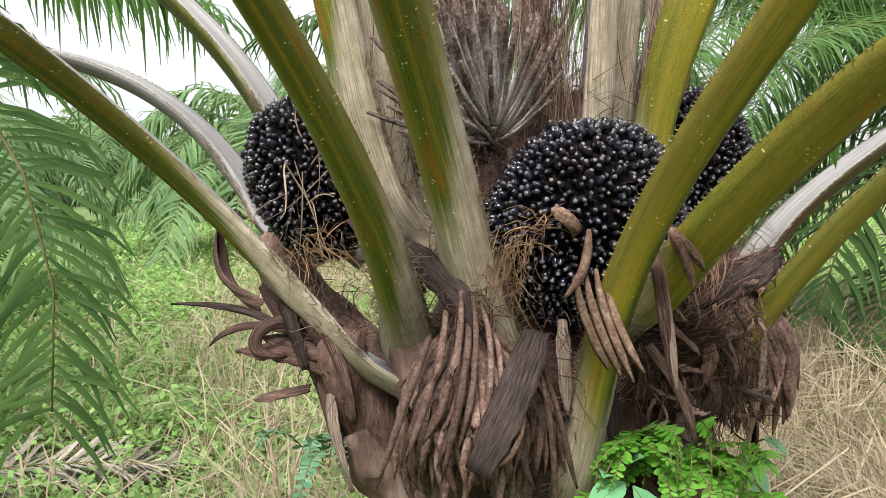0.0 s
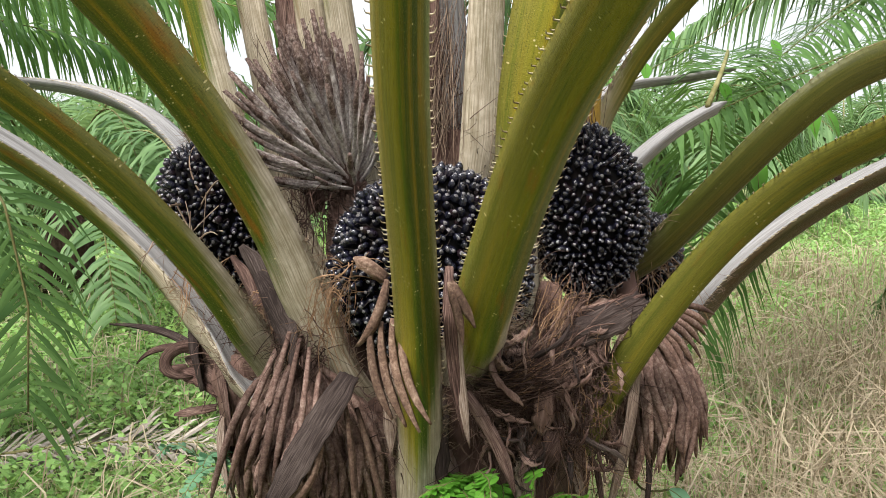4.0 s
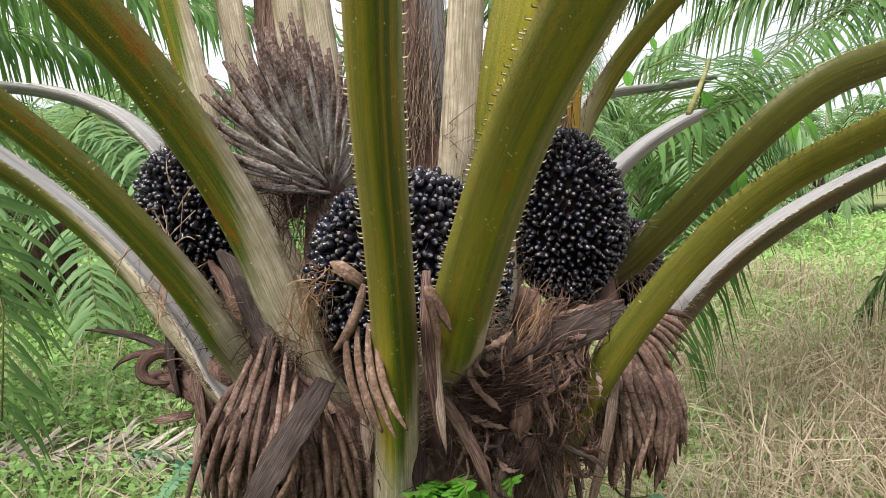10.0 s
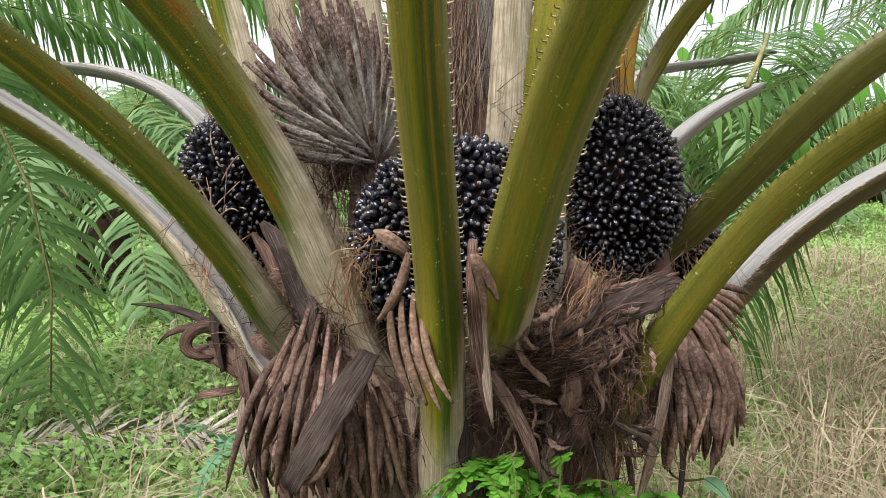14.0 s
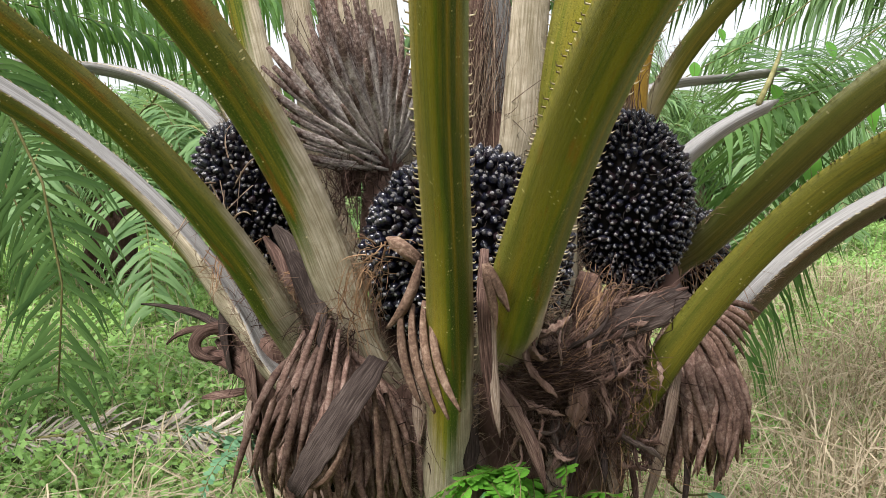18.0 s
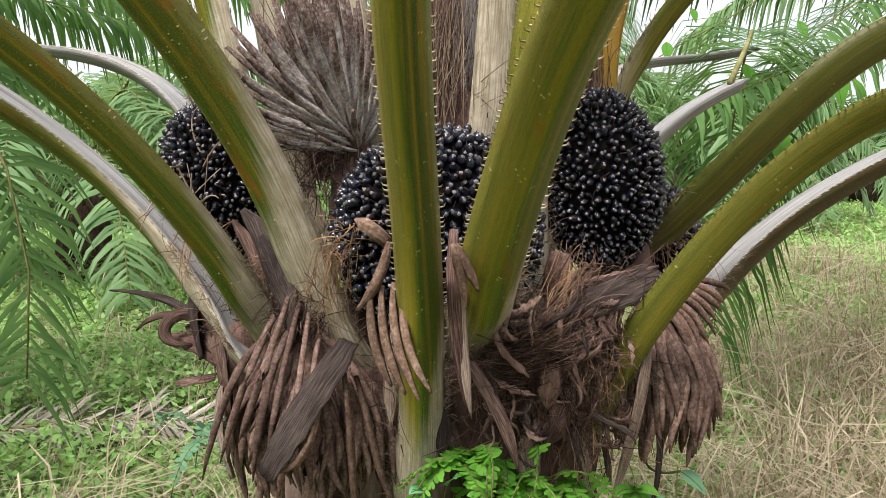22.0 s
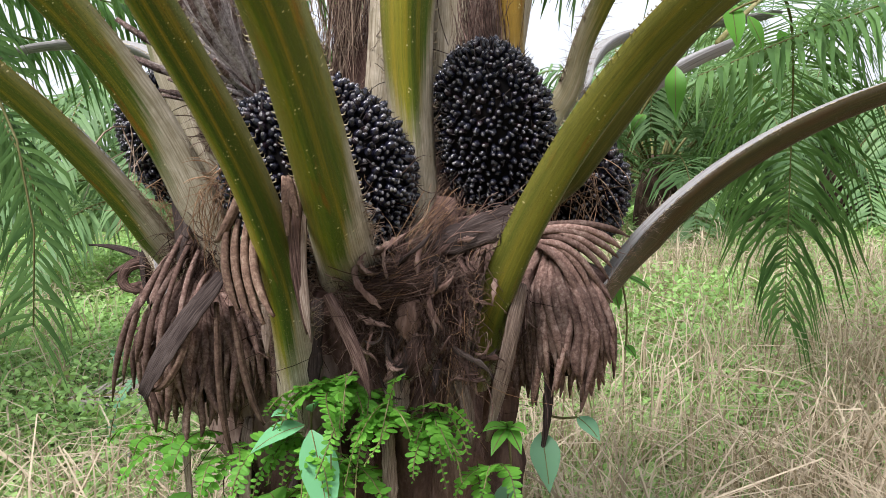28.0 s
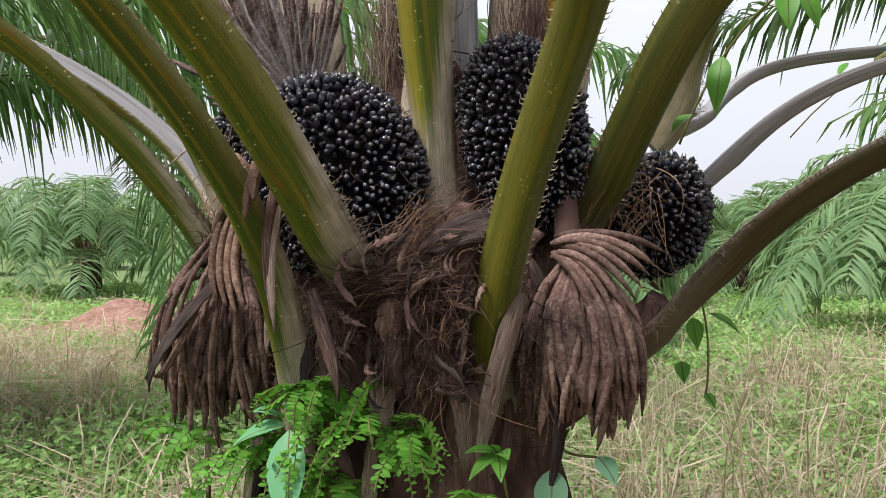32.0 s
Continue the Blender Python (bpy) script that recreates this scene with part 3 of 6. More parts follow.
# ---- fruit bunches ----
def fruit_mesh(seed):
    """An egg-shaped fruit pressed out of round by its neighbours, with a dry beak."""
    rnd = np.random.default_rng(seed)
    prof = [(0.0, -0.5), (0.38, -0.30), (0.47, 0.0), (0.42, 0.28), (0.20, 0.52), (0.115, 0.56)]
    n, verts, faces, slots = 8, [(0, 0, -0.5)], [], []
    for r, z in prof[1:]:
        verts += [(r * math.cos(2 * math.pi * k / n), r * math.sin(2 * math.pi * k / n), z) for k in range(n)]
    squash, turn = 0.80 + 0.2 * rnd.random(), rnd.random() * 3.1
    dents = 1 + rnd.normal(0, 0.10, n)
    verts = [(x * dents[i % n] * (squash if math.cos(turn + 2 * math.pi * (i % n) / n) > 0.3 else 1.0), y * dents[i % n], z + 0.05 * rnd.normal() * (abs(x) + abs(y))) for i, (x, y, z) in enumerate(verts)]
    verts.append((0.06 * rnd.normal(), 0.06 * rnd.normal(), 0.62 + 0.16 * rnd.random()))
    for k in range(n):
        k2 = (k + 1) % n
        faces.append((0, 1 + k2, 1 + k))
        slots.append(0)
        for i in range(len(prof) - 2):
            faces.append((1 + i * n + k, 1 + i * n + k2, 1 + (i + 1) * n + k2, 1 + (i + 1) * n + k))
            slots.append(1 if i == len(prof) - 3 else 0)
        faces.append((1 + (len(prof) - 2) * n + k, 1 + (len(prof) - 2) * n + k2, len(verts) - 1))
        slots.append(1)
    return mesh_from("fruit", verts, faces, [M_FRUIT, M_BEAK], slots)


FRUITS = [fruit_mesh(60 + k) for k in range(6)]
FRUIT = FRUITS[0]


def bunch(at, size, lean, size_fruit, front, label, seed):
    r = np.random.default_rng(seed)
    ob = thing("fruit_bunch", (*at, *lean), label, "fruit bunch", "oil palm fruit bunches")
    sx, sy, sz = size
    core = Soup()
    n, m = 24, 14
    vs, fs = [], []
    for i in range(m + 1):
        th = math.pi * i / m
        for k in range(n):
            q = 2 * math.pi * k / n
            vs.append((sx * 0.955 * math.sin(th) * math.cos(q), sy * 0.955 * math.sin(th) * math.sin(q), sz * 0.955 * math.cos(th)))
    fs = [(i * n + k, (i + 1) * n + k, (i + 1) * n + (k + 1) % n, i * n + (k + 1) % n) for i in range(m) for k in range(n)]
    part("core", mesh_from("core", vs, fs, M_GAP_SHADE), ob, "inner mass of the bunch with painted gap shade")
    area = 4 * math.pi * (((sx * sy) ** 1.6 + (sx * sz) ** 1.6 + (sy * sz) ** 1.6) / 3) ** (1 / 1.6)
    count = int(area / (size_fruit**2 * 0.80))
    front = unit(np.array(front, float))
    back = (Matrix.Rotation(0, 3, "X") @ pose(0, 0, 0, *lean).to_3x3()).inverted()
    front = np.array(back @ Vector(front))
    spots = []
    for i in range(count):
        z = 1 - 2 * (i + 0.5) / count
        q = i * math.pi * (3 - math.sqrt(5))
        d = np.array([math.sqrt(1 - z * z) * math.cos(q), math.sqrt(1 - z * z) * math.sin(q), z])
        spots.append((float(d @ front), d))
    spots.sort(key=lambda s: -s[0])
    rest = Soup()
    mv = [np.array(v.co) for v in FRUIT.vertices]
    mf = [tuple(p.vertices) for p in FRUIT.polygons]
    mi = [p.material_index for p in FRUIT.polygons]
    for j, (_, d) in enumerate(spots):
        p = np.array([sx, sy, sz]) * d * (0.945 + 0.06 * r.random()) + r.normal(0, 0.0026, 3)
        nrm = unit(d / np.array([sx, sy, sz]))
        axis = unit(nrm + np.array([0, 0, 0.15]) + r.normal(0, 0.20, 3))
        s = size_fruit * (0.84 + 0.32 * r.random())
        turn = Vector(axis).to_track_quat("Z", "Y").to_matrix().to_4x4()
        mm = Matrix.Translation(p) @ turn @ Matrix.Rotation(r.random() * 6.28, 4, "Z") @ Matrix.Diagonal((s, s, s * (1.15 + 0.3 * r.random()), 1))
        if j < 290:
            f = part("fruit", FRUITS[j % 6], ob)
            f.matrix_local = mm
        elif _ > -0.75:
            w = np.array(mm)
            k = len(rest.v)
            rest.v.extend(map(tuple, (np.array(mv) @ w[:3, :3].T + w[:3, 3])))
            rest.f.extend([tuple(a + k for a in f) for f in mf])
            rest.s.extend(mi)
    part("fruit_mass", rest.mesh("fruit_mass", [M_FRUIT, M_BEAK]), ob, "black fruits round the far side", "stuff")
    spines = Soup()
    for _, d in spots[:: 2]:
        p = np.array([sx, sy, sz]) * d
        a = unit(d + r.normal(0, 0.5, 3))
        spines.tube([p * 0.97, p + a * 0.007, p + a * 0.015 + r.normal(0, 0.003, 3)], [0.0016, 0.0011, 0.0003], 3, 0, False)
    part("bract_fringe", spines.mesh("bract_fringe", M_BRACT), ob, "thin dry bracts between the fruits", "stuff")
    return ob


bunch((-0.437, 0.122, 1.166), (0.104, 0.114, 0.148), (16, -24, 0), 0.0150, (0.2, -1, 0.3), "ripening bunch of black fruits behind an arching petiole", 1)
bunch((-0.031, -0.172, 1.090), (0.160, 0.122, 0.170), (21, 4, 0), 0.0150, (0, -1, 0.35), "large bunch of glossy black palm fruits behind a petiole", 2)
bunch((0.247, -0.036, 1.166), (0.101, 0.085, 0.157), (15, -7, 0), 0.0132, (0.25, -1, 0.3), "tall bunch of black fruits with pale dry beaks", 3)
bunch((0.382, 0.228, 1.043), (0.091, 0.096, 0.110), (15, 18, 0), 0.0138, (0.5, -1, 0.2), "small bunch of black fruits tangled in dry fibres", 4)


# ---- dead male inflorescences ----
def spikelet_mesh(bend, wob, seed, tip):
    r = np.random.default_rng(seed)
    n, pts, d, p = 9, [], 0.0, np.zeros(3)
    for i in range(n):
        pts.append(p.copy())
        a = radians(bend) * i / (n - 1)
        p = p + np.array([math.sin(a), wob * math.sin(i * 1.1 + seed), math.cos(a)]) / (n - 1)
    rad = [0.018, 0.023, 0.026, 0.029, 0.031, 0.034, 0.035, 0.033, 0.020]
    soup = Soup()
    soup.tube(pts, [q * (0.85 + 0.35 * r.random()) for q in rad], 7)
    k = len(soup.f)
    if tip:
        soup.s = [1 if i >= 6 * 7 else 0 for i in range(k)]
    return soup


def spikelets(mats, tip):
    return [spikelet_mesh(b, w, 3 + i, tip).mesh("spikelet", mats) for i, (b, w) in enumerate(((8, 0.05), (22, 0.09), (38, 0.06), (55, 0.10), (78, 0.05), (105, 0.08)))]


UPRIGHT = spikelets([M_SPIKE_GREY, M_TIP], False)


def place_spikelet(parent, origin, root, d, fall, ln, fat, variants, r, most=5):
    """One spikelet from its root along d, bending towards fall."""
    d = unit(d)
    x = fall - d * np.dot(fall, d)
    ang = math.degrees(math.acos(max(-1, min(1, float(np.dot(d, unit(fall)))))))
    k = min(most, 0 if ang < 14 else 1 if ang < 30 else 2 if ang < 46 else 3 if ang < 66 else 4 if ang < 92 else 5)
    x = unit(x) if np.linalg.norm(x) > 1e-4 else unit(np.cross(d, (0.3, 0.9, 0.1)))
    y = np.cross(d, x)
    m = Matrix(((x[0] * fat, y[0] * fat, d[0] * 1.0, 0), (x[1] * fat, y[1] * fat, d[1], 0), (x[2] * fat, y[2] * fat, d[2], 0), (0, 0, 0, 1)))
    s = part("spikelet", variants[k], parent)
    s.matrix_local = Matrix.Translation(np.asarray(root) - origin) @ m @ Matrix.Scale(ln, 4)


def flower_head(base, axis, label, stalk):
    base, axis = np.array(base, float), unit(np.array(axis, float))
    ob = thing("male_inflorescence", tuple(base), label, "flower head", "dead male inflorescences")
    soup = Soup()
    soup.tube([-axis * 0.10, np.zeros(3), axis * stalk * 0.6, axis * stalk], [0.020, 0.022, 0.018, 0.008], 8)
    part("stalk", soup.mesh("stalk", M_SHEATH), ob, "thick woody brown stalk")
    return ob, base, axis


def brush(base, axis, count, label, variants, length, cone, fall, seed, fat=1.0, stalk=0.10):
    """An upright head whose spikelets spread like the bristles of a brush."""
    r = np.random.default_rng(seed)
    ob, base, axis = flower_head(base, axis, label, stalk)
    fall = np.array(fall, float)
    e1 = unit(np.cross(axis, (0.2, 0.1, 0.97)))
    e2 = np.cross(axis, e1)
    for i in range(count):
        f = (i + 0.5) / count
        q = i * 2.39996
        open_ = radians(cone) * (1 - f) ** 0.7 + r.normal(0, 0.09)
        d = axis * math.cos(open_) + (e1 * math.cos(q) + e2 * math.sin(q)) * math.sin(open_)
        d[1] = -0.26 + 0.62 * (d[1] + 0.26)
        root = base + axis * stalk * f + (e1 * math.cos(q) + e2 * math.sin(q)) * 0.012
        place_spikelet(ob, base, root, d, fall, length * (0.72 + 0.42 * r.random()) * (0.86 + 0.14 * min(1.0, 2 * f)), fat * (0.85 + 0.3 * r.random()), variants, r, 1)


def finger(soup, pts, rad, r):
    """A wavy, cigar-shaped spikelet with a blunt point."""
    n = len(pts)
    prof = [0.55 + 0.45 * math.sin(math.pi * min(1.0, 0.08 + 0.75 * k / (n - 1))) for k in range(n)]
    prof[-2] *= 0.72
    prof[-1] *= 0.22
    soup.tube(pts, [rad * q * (0.90 + 0.2 * r.random()) for q in prof], 7)


def drape(base, axis, label, centre, radii, count, seed, stalk, low=62, rad=0.0085, face=-80, spread=125, extra=()):
    """A hanging head: spikelets flow over one another down a drooping, rounded mass."""
    r = np.random.default_rng(seed)
    ob, base, axis = flower_head(base, axis, label, stalk)
    centre, radii = np.array(centre, float), np.array(radii, float)
    # added black mass standing for the shade deep between the spikelets
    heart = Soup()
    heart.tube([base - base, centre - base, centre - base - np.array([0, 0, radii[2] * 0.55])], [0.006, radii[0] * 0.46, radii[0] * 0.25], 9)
    part("core", heart.mesh("core", M_GAP_SHADE), ob, "added inner mass of the flower head with painted gap shade")
    top = (base - centre) / radii
    for i in range(count):
        f = (i + 0.5) / count
        q = radians(face + spread * (2 * ((i * 0.61803) % 1.0) - 1) + r.normal(0, 4))
        depth = 1.0 - 0.50 * r.random() ** 1.2
        th0 = radians(8 + low * (1 - f) + r.normal(0, 5))
        th1 = min(radians(112 + 50 * r.random()), th0 + radians(58 + 40 * r.random()))
        flick, way, kink, ph = r.normal(0.3, 0.8), r.normal(0, 0.20), 0.05 + 0.05 * r.random(), r.random() * 6
        pts = []
        for k in range(9):
            s = k / 8
            th = th0 + (th1 - th0) * s
            lay = depth * (0.62 + 0.38 * min(1.0, s / 0.35)) + 0.10 * flick * s * s
            a = q + way * s + kink * math.sin(ph + s * 5.5)
            d = np.array([math.sin(th) * math.cos(a), math.sin(th) * math.sin(a), math.cos(th)])
            if d[2] < 0:
                d[:2] *= (1 - 0.16 * d[2] ** 2) / max(0.2, math.sin(th))
            p = d * lay
            p[2] = d[2] * (0.90 + 0.10 * depth)
            lean = max(0.0, d[2]) ** 1.5 * 0.55
            p[:2] = p[:2] * (1 - lean) + top[:2] * lean * 0.9
            pts.append(centre + p * radii + np.array([0, 0, 0.004 * math.sin(ph * 2 + s * 7)]) - base)
        soup = Soup()
        finger(soup, pts, rad * (0.78 + 0.4 * r.random()), r)
        part("spikelet", soup.mesh("spikelet", M_SPIKE), ob)
    for c in extra:
        c = np.array(c, float) + r.normal(0, 0.003, (4, 3))
        soup = Soup()
        finger(soup, bezier(c - base, 10), rad * (0.78 + 0.25 * r.random()), r)
        part("spikelet", soup.mesh("spikelet", M_SPIKE), ob)


LEFT_TOP = [[(-0.262 + dx, -0.225 - dy, 1.0 - 0.012 * k), (-0.275 + dx * 1.4, -0.285 - dy, 0.93), (-0.30 + dx * 1.8, -0.305 - dy, 0.85), (-0.325 + dx * 2.2, -0.27 - dy, 0.78 - 0.012 * k)] for k, (dx, dy) in enumerate(((0, 0), (0.018, 0.008), (0.034, 0.004), (-0.016, -0.01), (0.008, 0.014), (0.046, 0.0), (-0.03, -0.03)))]
drape((-0.245, -0.17, 0.985), (0.0, -0.25, -1), "hanging brown dead flower head with rope-like spikelets", (-0.232, -0.20, 0.80), (0.122, 0.105, 0.155), 250, 11, 0.12, 58, 0.0066, -95, 130, LEFT_TOP)
RIGHT_TOP = [[(0.318, -0.07 + 0.004 * (k % 3), 0.965 + 0.004 * k), (0.345 + 0.005 * k, -0.10, 0.972 + 0.006 * k), (0.385 + 0.007 * k, -0.10 + 0.006 * k, 0.93 + 0.010 * k), (0.412 + 0.008 * k, -0.085 + 0.008 * k, 0.835 + 0.018 * k)] for k in range(9)]
drape((0.325, -0.03, 0.985), (0.15, -0.12, -1), "hanging russet dead flower head like a broom", (0.358, -0.045, 0.825), (0.092, 0.085, 0.158), 200, 12, 0.10, 66, 0.0074, -65, 130, RIGHT_TOP)
brush((-0.160, -0.095, 1.225), (-0.42, -0.30, 0.86), 96, "upright grey-brown dead flower head spread like a brush", UPRIGHT, 0.205, 66, (-0.25, -0.1, 1), 13, 0.74, 0.08)
# ---- inner crown, leaf bases, sheaths and fibres of the palm ----
for c, w, note in (
    ([(-0.28, 0.08, 1.15), (-0.30, 0.06, 1.30), (-0.325, 0.05, 1.45), (-0.35, 0.04, 1.62)], 0.062, "pale upright petiole"),
    ([(-0.19, 0.08, 1.16), (-0.205, 0.06, 1.30), (-0.225, 0.05, 1.45), (-0.245, 0.04, 1.62)], 0.066, "tan upright petiole"),
    ([(-0.13, 0.02, 1.16), (-0.15, 0.01, 1.30), (-0.172, 0.0, 1.45), (-0.19, -0.03, 1.62)], 0.056, "yellow-green upright petiole"),
    ([(0.02, 0.12, 1.16), (0.02, 0.12, 1.30), (0.01, 0.13, 1.45), (0.0, 0.14, 1.64)], 0.090, "pale inner petiole"),
    ([(0.13, 0.13, 1.16), (0.14, 0.12, 1.30), (0.15, 0.11, 1.45), (0.17, 0.09, 1.64)], 0.080, "tan inner petiole"),
    ([(0.20, 0.20, 1.14), (0.23, 0.19, 1.30), (0.26, 0.18, 1.45), (0.30, 0.16, 1.64)], 0.062, "slender yellowish inner petiole"),
):
    petiole(c, w * 1.15, w * 1.05, thorny=False, reach=0.9, leafy=False, label=note, skin=M_PET_HEART)


def strip(c, w, mat_, curl=60, label="", taper=(0.5, 0.25), ragged=0.0, parent=None, name="dry_sheath", twist=0.0, thick=0.0022, face=None):
    """A dry, curled piece of leaf sheath along a curve, with thickness."""
    n, k = 16, 13
    pts = bezier(c, n)
    tan = np.gradient(pts, axis=0)
    mid = pts.mean(0)
    out = unit(np.array([mid[0], mid[1] - 0.02, 0.15])) if face is None else unit(np.array(face, float))
    r = np.random.default_rng(int(abs(mid[0]) * 9999) + int(abs(mid[2]) * 777))
    top, low, uvs = [], [], []
    along = np.r_[0, np.cumsum(np.linalg.norm(np.diff(pts, axis=0), axis=1))]
    shift = r.random() * 7
    for i, (p, t) in enumerate(zip(pts, tan)):
        f = i / (n - 1)
        t = unit(t)
        s = unit(np.cross(t, out))
        nn = np.cross(s, t)
        q = radians(twist) * f
        s, nn = s * math.cos(q) + nn * math.sin(q), nn * math.cos(q) - s * math.sin(q)
        half = 0.5 * w * (taper[0] + (1 - taper[0]) * min(1, f / 0.25)) * (taper[1] + (1 - taper[1]) * min(1, (1 - f) / 0.3))
        half *= 1 + ragged * r.normal()
        bend = radians(curl) / 2
        for j in range(k):
            u = -1 + 2 * j / (k - 1)
            a = u * bend
            x = half * (math.sin(a) / bend if bend > 0.05 else u)
            y = half * ((math.cos(a) - 1) / bend if bend > 0.05 else 0.0) + w * (0.022 * math.sin(u * 11 + f * 2 + w * 90) + 0.03 * math.sin(u * 4.3 + f * 7))
            top.append(p + s * x + nn * (y + thick / 2))
            low.append(p + s * x + nn * (y - thick / 2))
            uvs.append((shift + 0.5 * u * w, shift + along[i]))
    m = n * k
    faces = []
    for i in range(n - 1):
        for j in range(k - 1):
            a = i * k + j
            faces.append((a, a + 1, a + k + 1, a + k))
            faces.append((m + a, m + a + k, m + a + k + 1, m + a + 1))
    rim = [i * k for i in range(n)] + [(n - 1) * k + j for j in range(1, k)] + [i * k + k - 1 for i in range(n - 2, -1, -1)] + list(range(k - 2, 0, -1))
    for a, b in zip(rim, rim[1:] + rim[:1]):
        faces.append((a, b, m + b, m + a))
    return part(name, mesh_from(name, top + low, faces, mat_, uv=uvs + uvs), parent or palm, label)


strip([(-0.160, -0.285, 0.945), (-0.195, -0.325, 0.895), (-0.235, -0.355, 0.835), (-0.275, -0.35, 0.760)], 0.056, M_SHEATH_DARK, 40, "dark grey dry sheath lying over the dead flower head", (0.75, 0.7), 0.05)
for c in ([(-0.205, -0.30, 0.90), (-0.19, -0.36, 0.83), (-0.22, -0.37, 0.77), (-0.262, -0.345, 0.765)], [(-0.165, -0.30, 0.90), (-0.15, -0.34, 0.82), (-0.155, -0.34, 0.74), (-0.140, -0.32, 0.66)], [(-0.15, -0.28, 0.89), (-0.125, -0.31, 0.82), (-0.12, -0.31, 0.75), (-0.095, -0.29, 0.70)]):
    strip(c, 0.018, M_WITHER, 230, "long curved pale spikelet", (0.6, 0.4), name="withered_spikelet", thick=0.004)
for dx, dz, ln in ((0.0, 0.0, 1.0), (0.016, 0.004, 1.06), (-0.016, -0.004, 0.92), (0.030, 0.0, 0.98)):
    strip([(-0.104 + dx, -0.335, 1.035 + dz), (-0.110 + dx, -0.37, 0.978), (-0.089 + dx, -0.385, 0.93), (-0.069 + dx * 1.2, -0.38, 1.035 - 0.145 * ln)], 0.020, M_WITHER, 190, "thick brown withered spikelet", (0.5, 0.3), parent=palm, name="withered_spikelet", thick=0.005)
strip([(-0.003, -0.335, 1.115), (-0.007, -0.37, 1.044), (0.001, -0.385, 0.966), (0.015, -0.375, 0.867)], 0.024, M_SHEATH, 120, "dark brown hanging sheath strip", (0.6, 0.1))
strip([(0.008, -0.345, 1.06), (0.003, -0.375, 1.0), (0.012, -0.385, 0.92), (0.022, -0.375, 0.855)], 0.018, M_SHEATH_PALE, 100, "frayed straw-coloured strip", (0.6, 0.1))
strip([(-0.004, -0.395, 1.10), (0.002, -0.41, 1.076), (0.011, -0.43, 1.057), (0.013, -0.43, 1.018)], 0.022, M_WITHER, 200, "blunt brown withered spikelet", name="withered_spikelet", thick=0.005)
strip([(0.002, -0.39, 1.10), (0.010, -0.41, 1.083), (0.019, -0.43, 1.069), (0.030, -0.43, 1.042)], 0.022, M_WITHER, 200, "blunt brown withered spikelet", name="withered_spikelet", thick=0.005)
strip([(0.020, -0.295, 0.915), (0.054, -0.32, 0.869), (0.080, -0.32, 0.825), (0.092, -0.315, 0.755)], 0.024, M_SHEATH, 110, "narrow brown leaf strip hanging below a petiole", (0.8, 0.1))
strip([(0.233, -0.165, 0.93), (0.230, -0.18, 0.88), (0.226, -0.19, 0.84), (0.221, -0.185, 0.795)], 0.016, M_SHEATH_PALE, 200, "pale dry stick-like strip", (0.8, 0.5))
strip([(0.180, -0.20, 0.86), (0.164, -0.225, 0.828), (0.144, -0.235, 0.804), (0.104, -0.22, 0.752)], 0.060, M_SHEATH_PALE, 40, "torn pale sheath scrap", (0.5, 0.1), 0.1)
for k in range(9):
    g = k / 8
    strip([(0.145 + 0.02 * g, -0.165 - 0.01 * (k % 3), 0.945 + 0.065 * g), (0.19, -0.192 - 0.006 * (k % 2), 0.965 + 0.05 * g), (0.24, -0.212 + 0.006 * (k % 3), 0.985 + 0.045 * g), (0.315 - 0.02 * (k % 2), -0.19, 1.01 + 0.035 * g)], 0.013 + 0.004 * (k % 3), (M_SHEATH, M_SHEATH_DARK, M_SHEATH)[k % 3], 120, "torn brown sheath shred round the fruit stalk", (0.5, 0.2), 0.12, twist=40 * (k % 3 - 1))
strip([(0.312, -0.165, 0.915), (0.302, -0.195, 0.85), (0.285, -0.205, 0.77), (0.252, -0.185, 0.655)], 0.036, M_SHEATH_PALE, 80, "long pale dry blade hanging beside the petiole", (0.5, 0.2))
strip([(-0.455, 0.08, 0.86), (-0.502, 0.10, 0.93), (-0.579, 0.13, 0.952), (-0.69, 0.16, 0.945)], 0.020, M_SHEATH_DARK, 100, "long thin dark curled strip", (1, 0.1), face=(0, -0.6, 1))
strip([(-0.465, 0.08, 0.89), (-0.536, 0.10, 0.925), (-0.594, 0.12, 0.915), (-0.625, 0.12, 0.872)], 0.020, M_SHEATH, 100, "thin curled brown strip", (1, 0.1), face=(0, -0.6, 1))
strip([(-0.460, 0.05, 0.915), (-0.555, 0.06, 0.945), (-0.585, 0.05, 0.85), (-0.495, 0.05, 0.862)], 0.026, M_SHEATH, 90, "hooked dry sheath end", (1, 0.2), face=(0, -1, 0.2))
strip([(-0.480, 0.05, 0.945), (-0.455, 0.02, 0.90), (-0.420, 0.0, 0.85), (-0.400, -0.02, 0.755)], 0.074, M_SHEATH, 140, "rust-brown ribbed sheath", (0.6, 0.6), 0.03)
strip([(-0.450, 0.02, 0.94), (-0.430, -0.03, 0.88), (-0.41, -0.05, 0.83), (-0.40, -0.06, 0.76)], 0.040, M_SHEATH, 130, "rust-brown ribbed sheath", (0.6, 0.6), 0.03)
strip([(-0.550, 0.10, 0.772), (-0.52, 0.10, 0.782), (-0.49, 0.09, 0.785), (-0.455, 0.06, 0.80)], 0.022, M_SHEATH, 80, "short dry sheath scrap", (0.2, 0.8), face=(0, -0.7, 0.7))
strip([(-0.372, -0.045, 1.120), (-0.355, -0.06, 1.085), (-0.328, -0.08, 1.05), (-0.300, -0.10, 0.975)], 0.060, M_SHEATH_DARK, 150, "upright dark sheath folded beside the bunch", (0.35, 0.8))
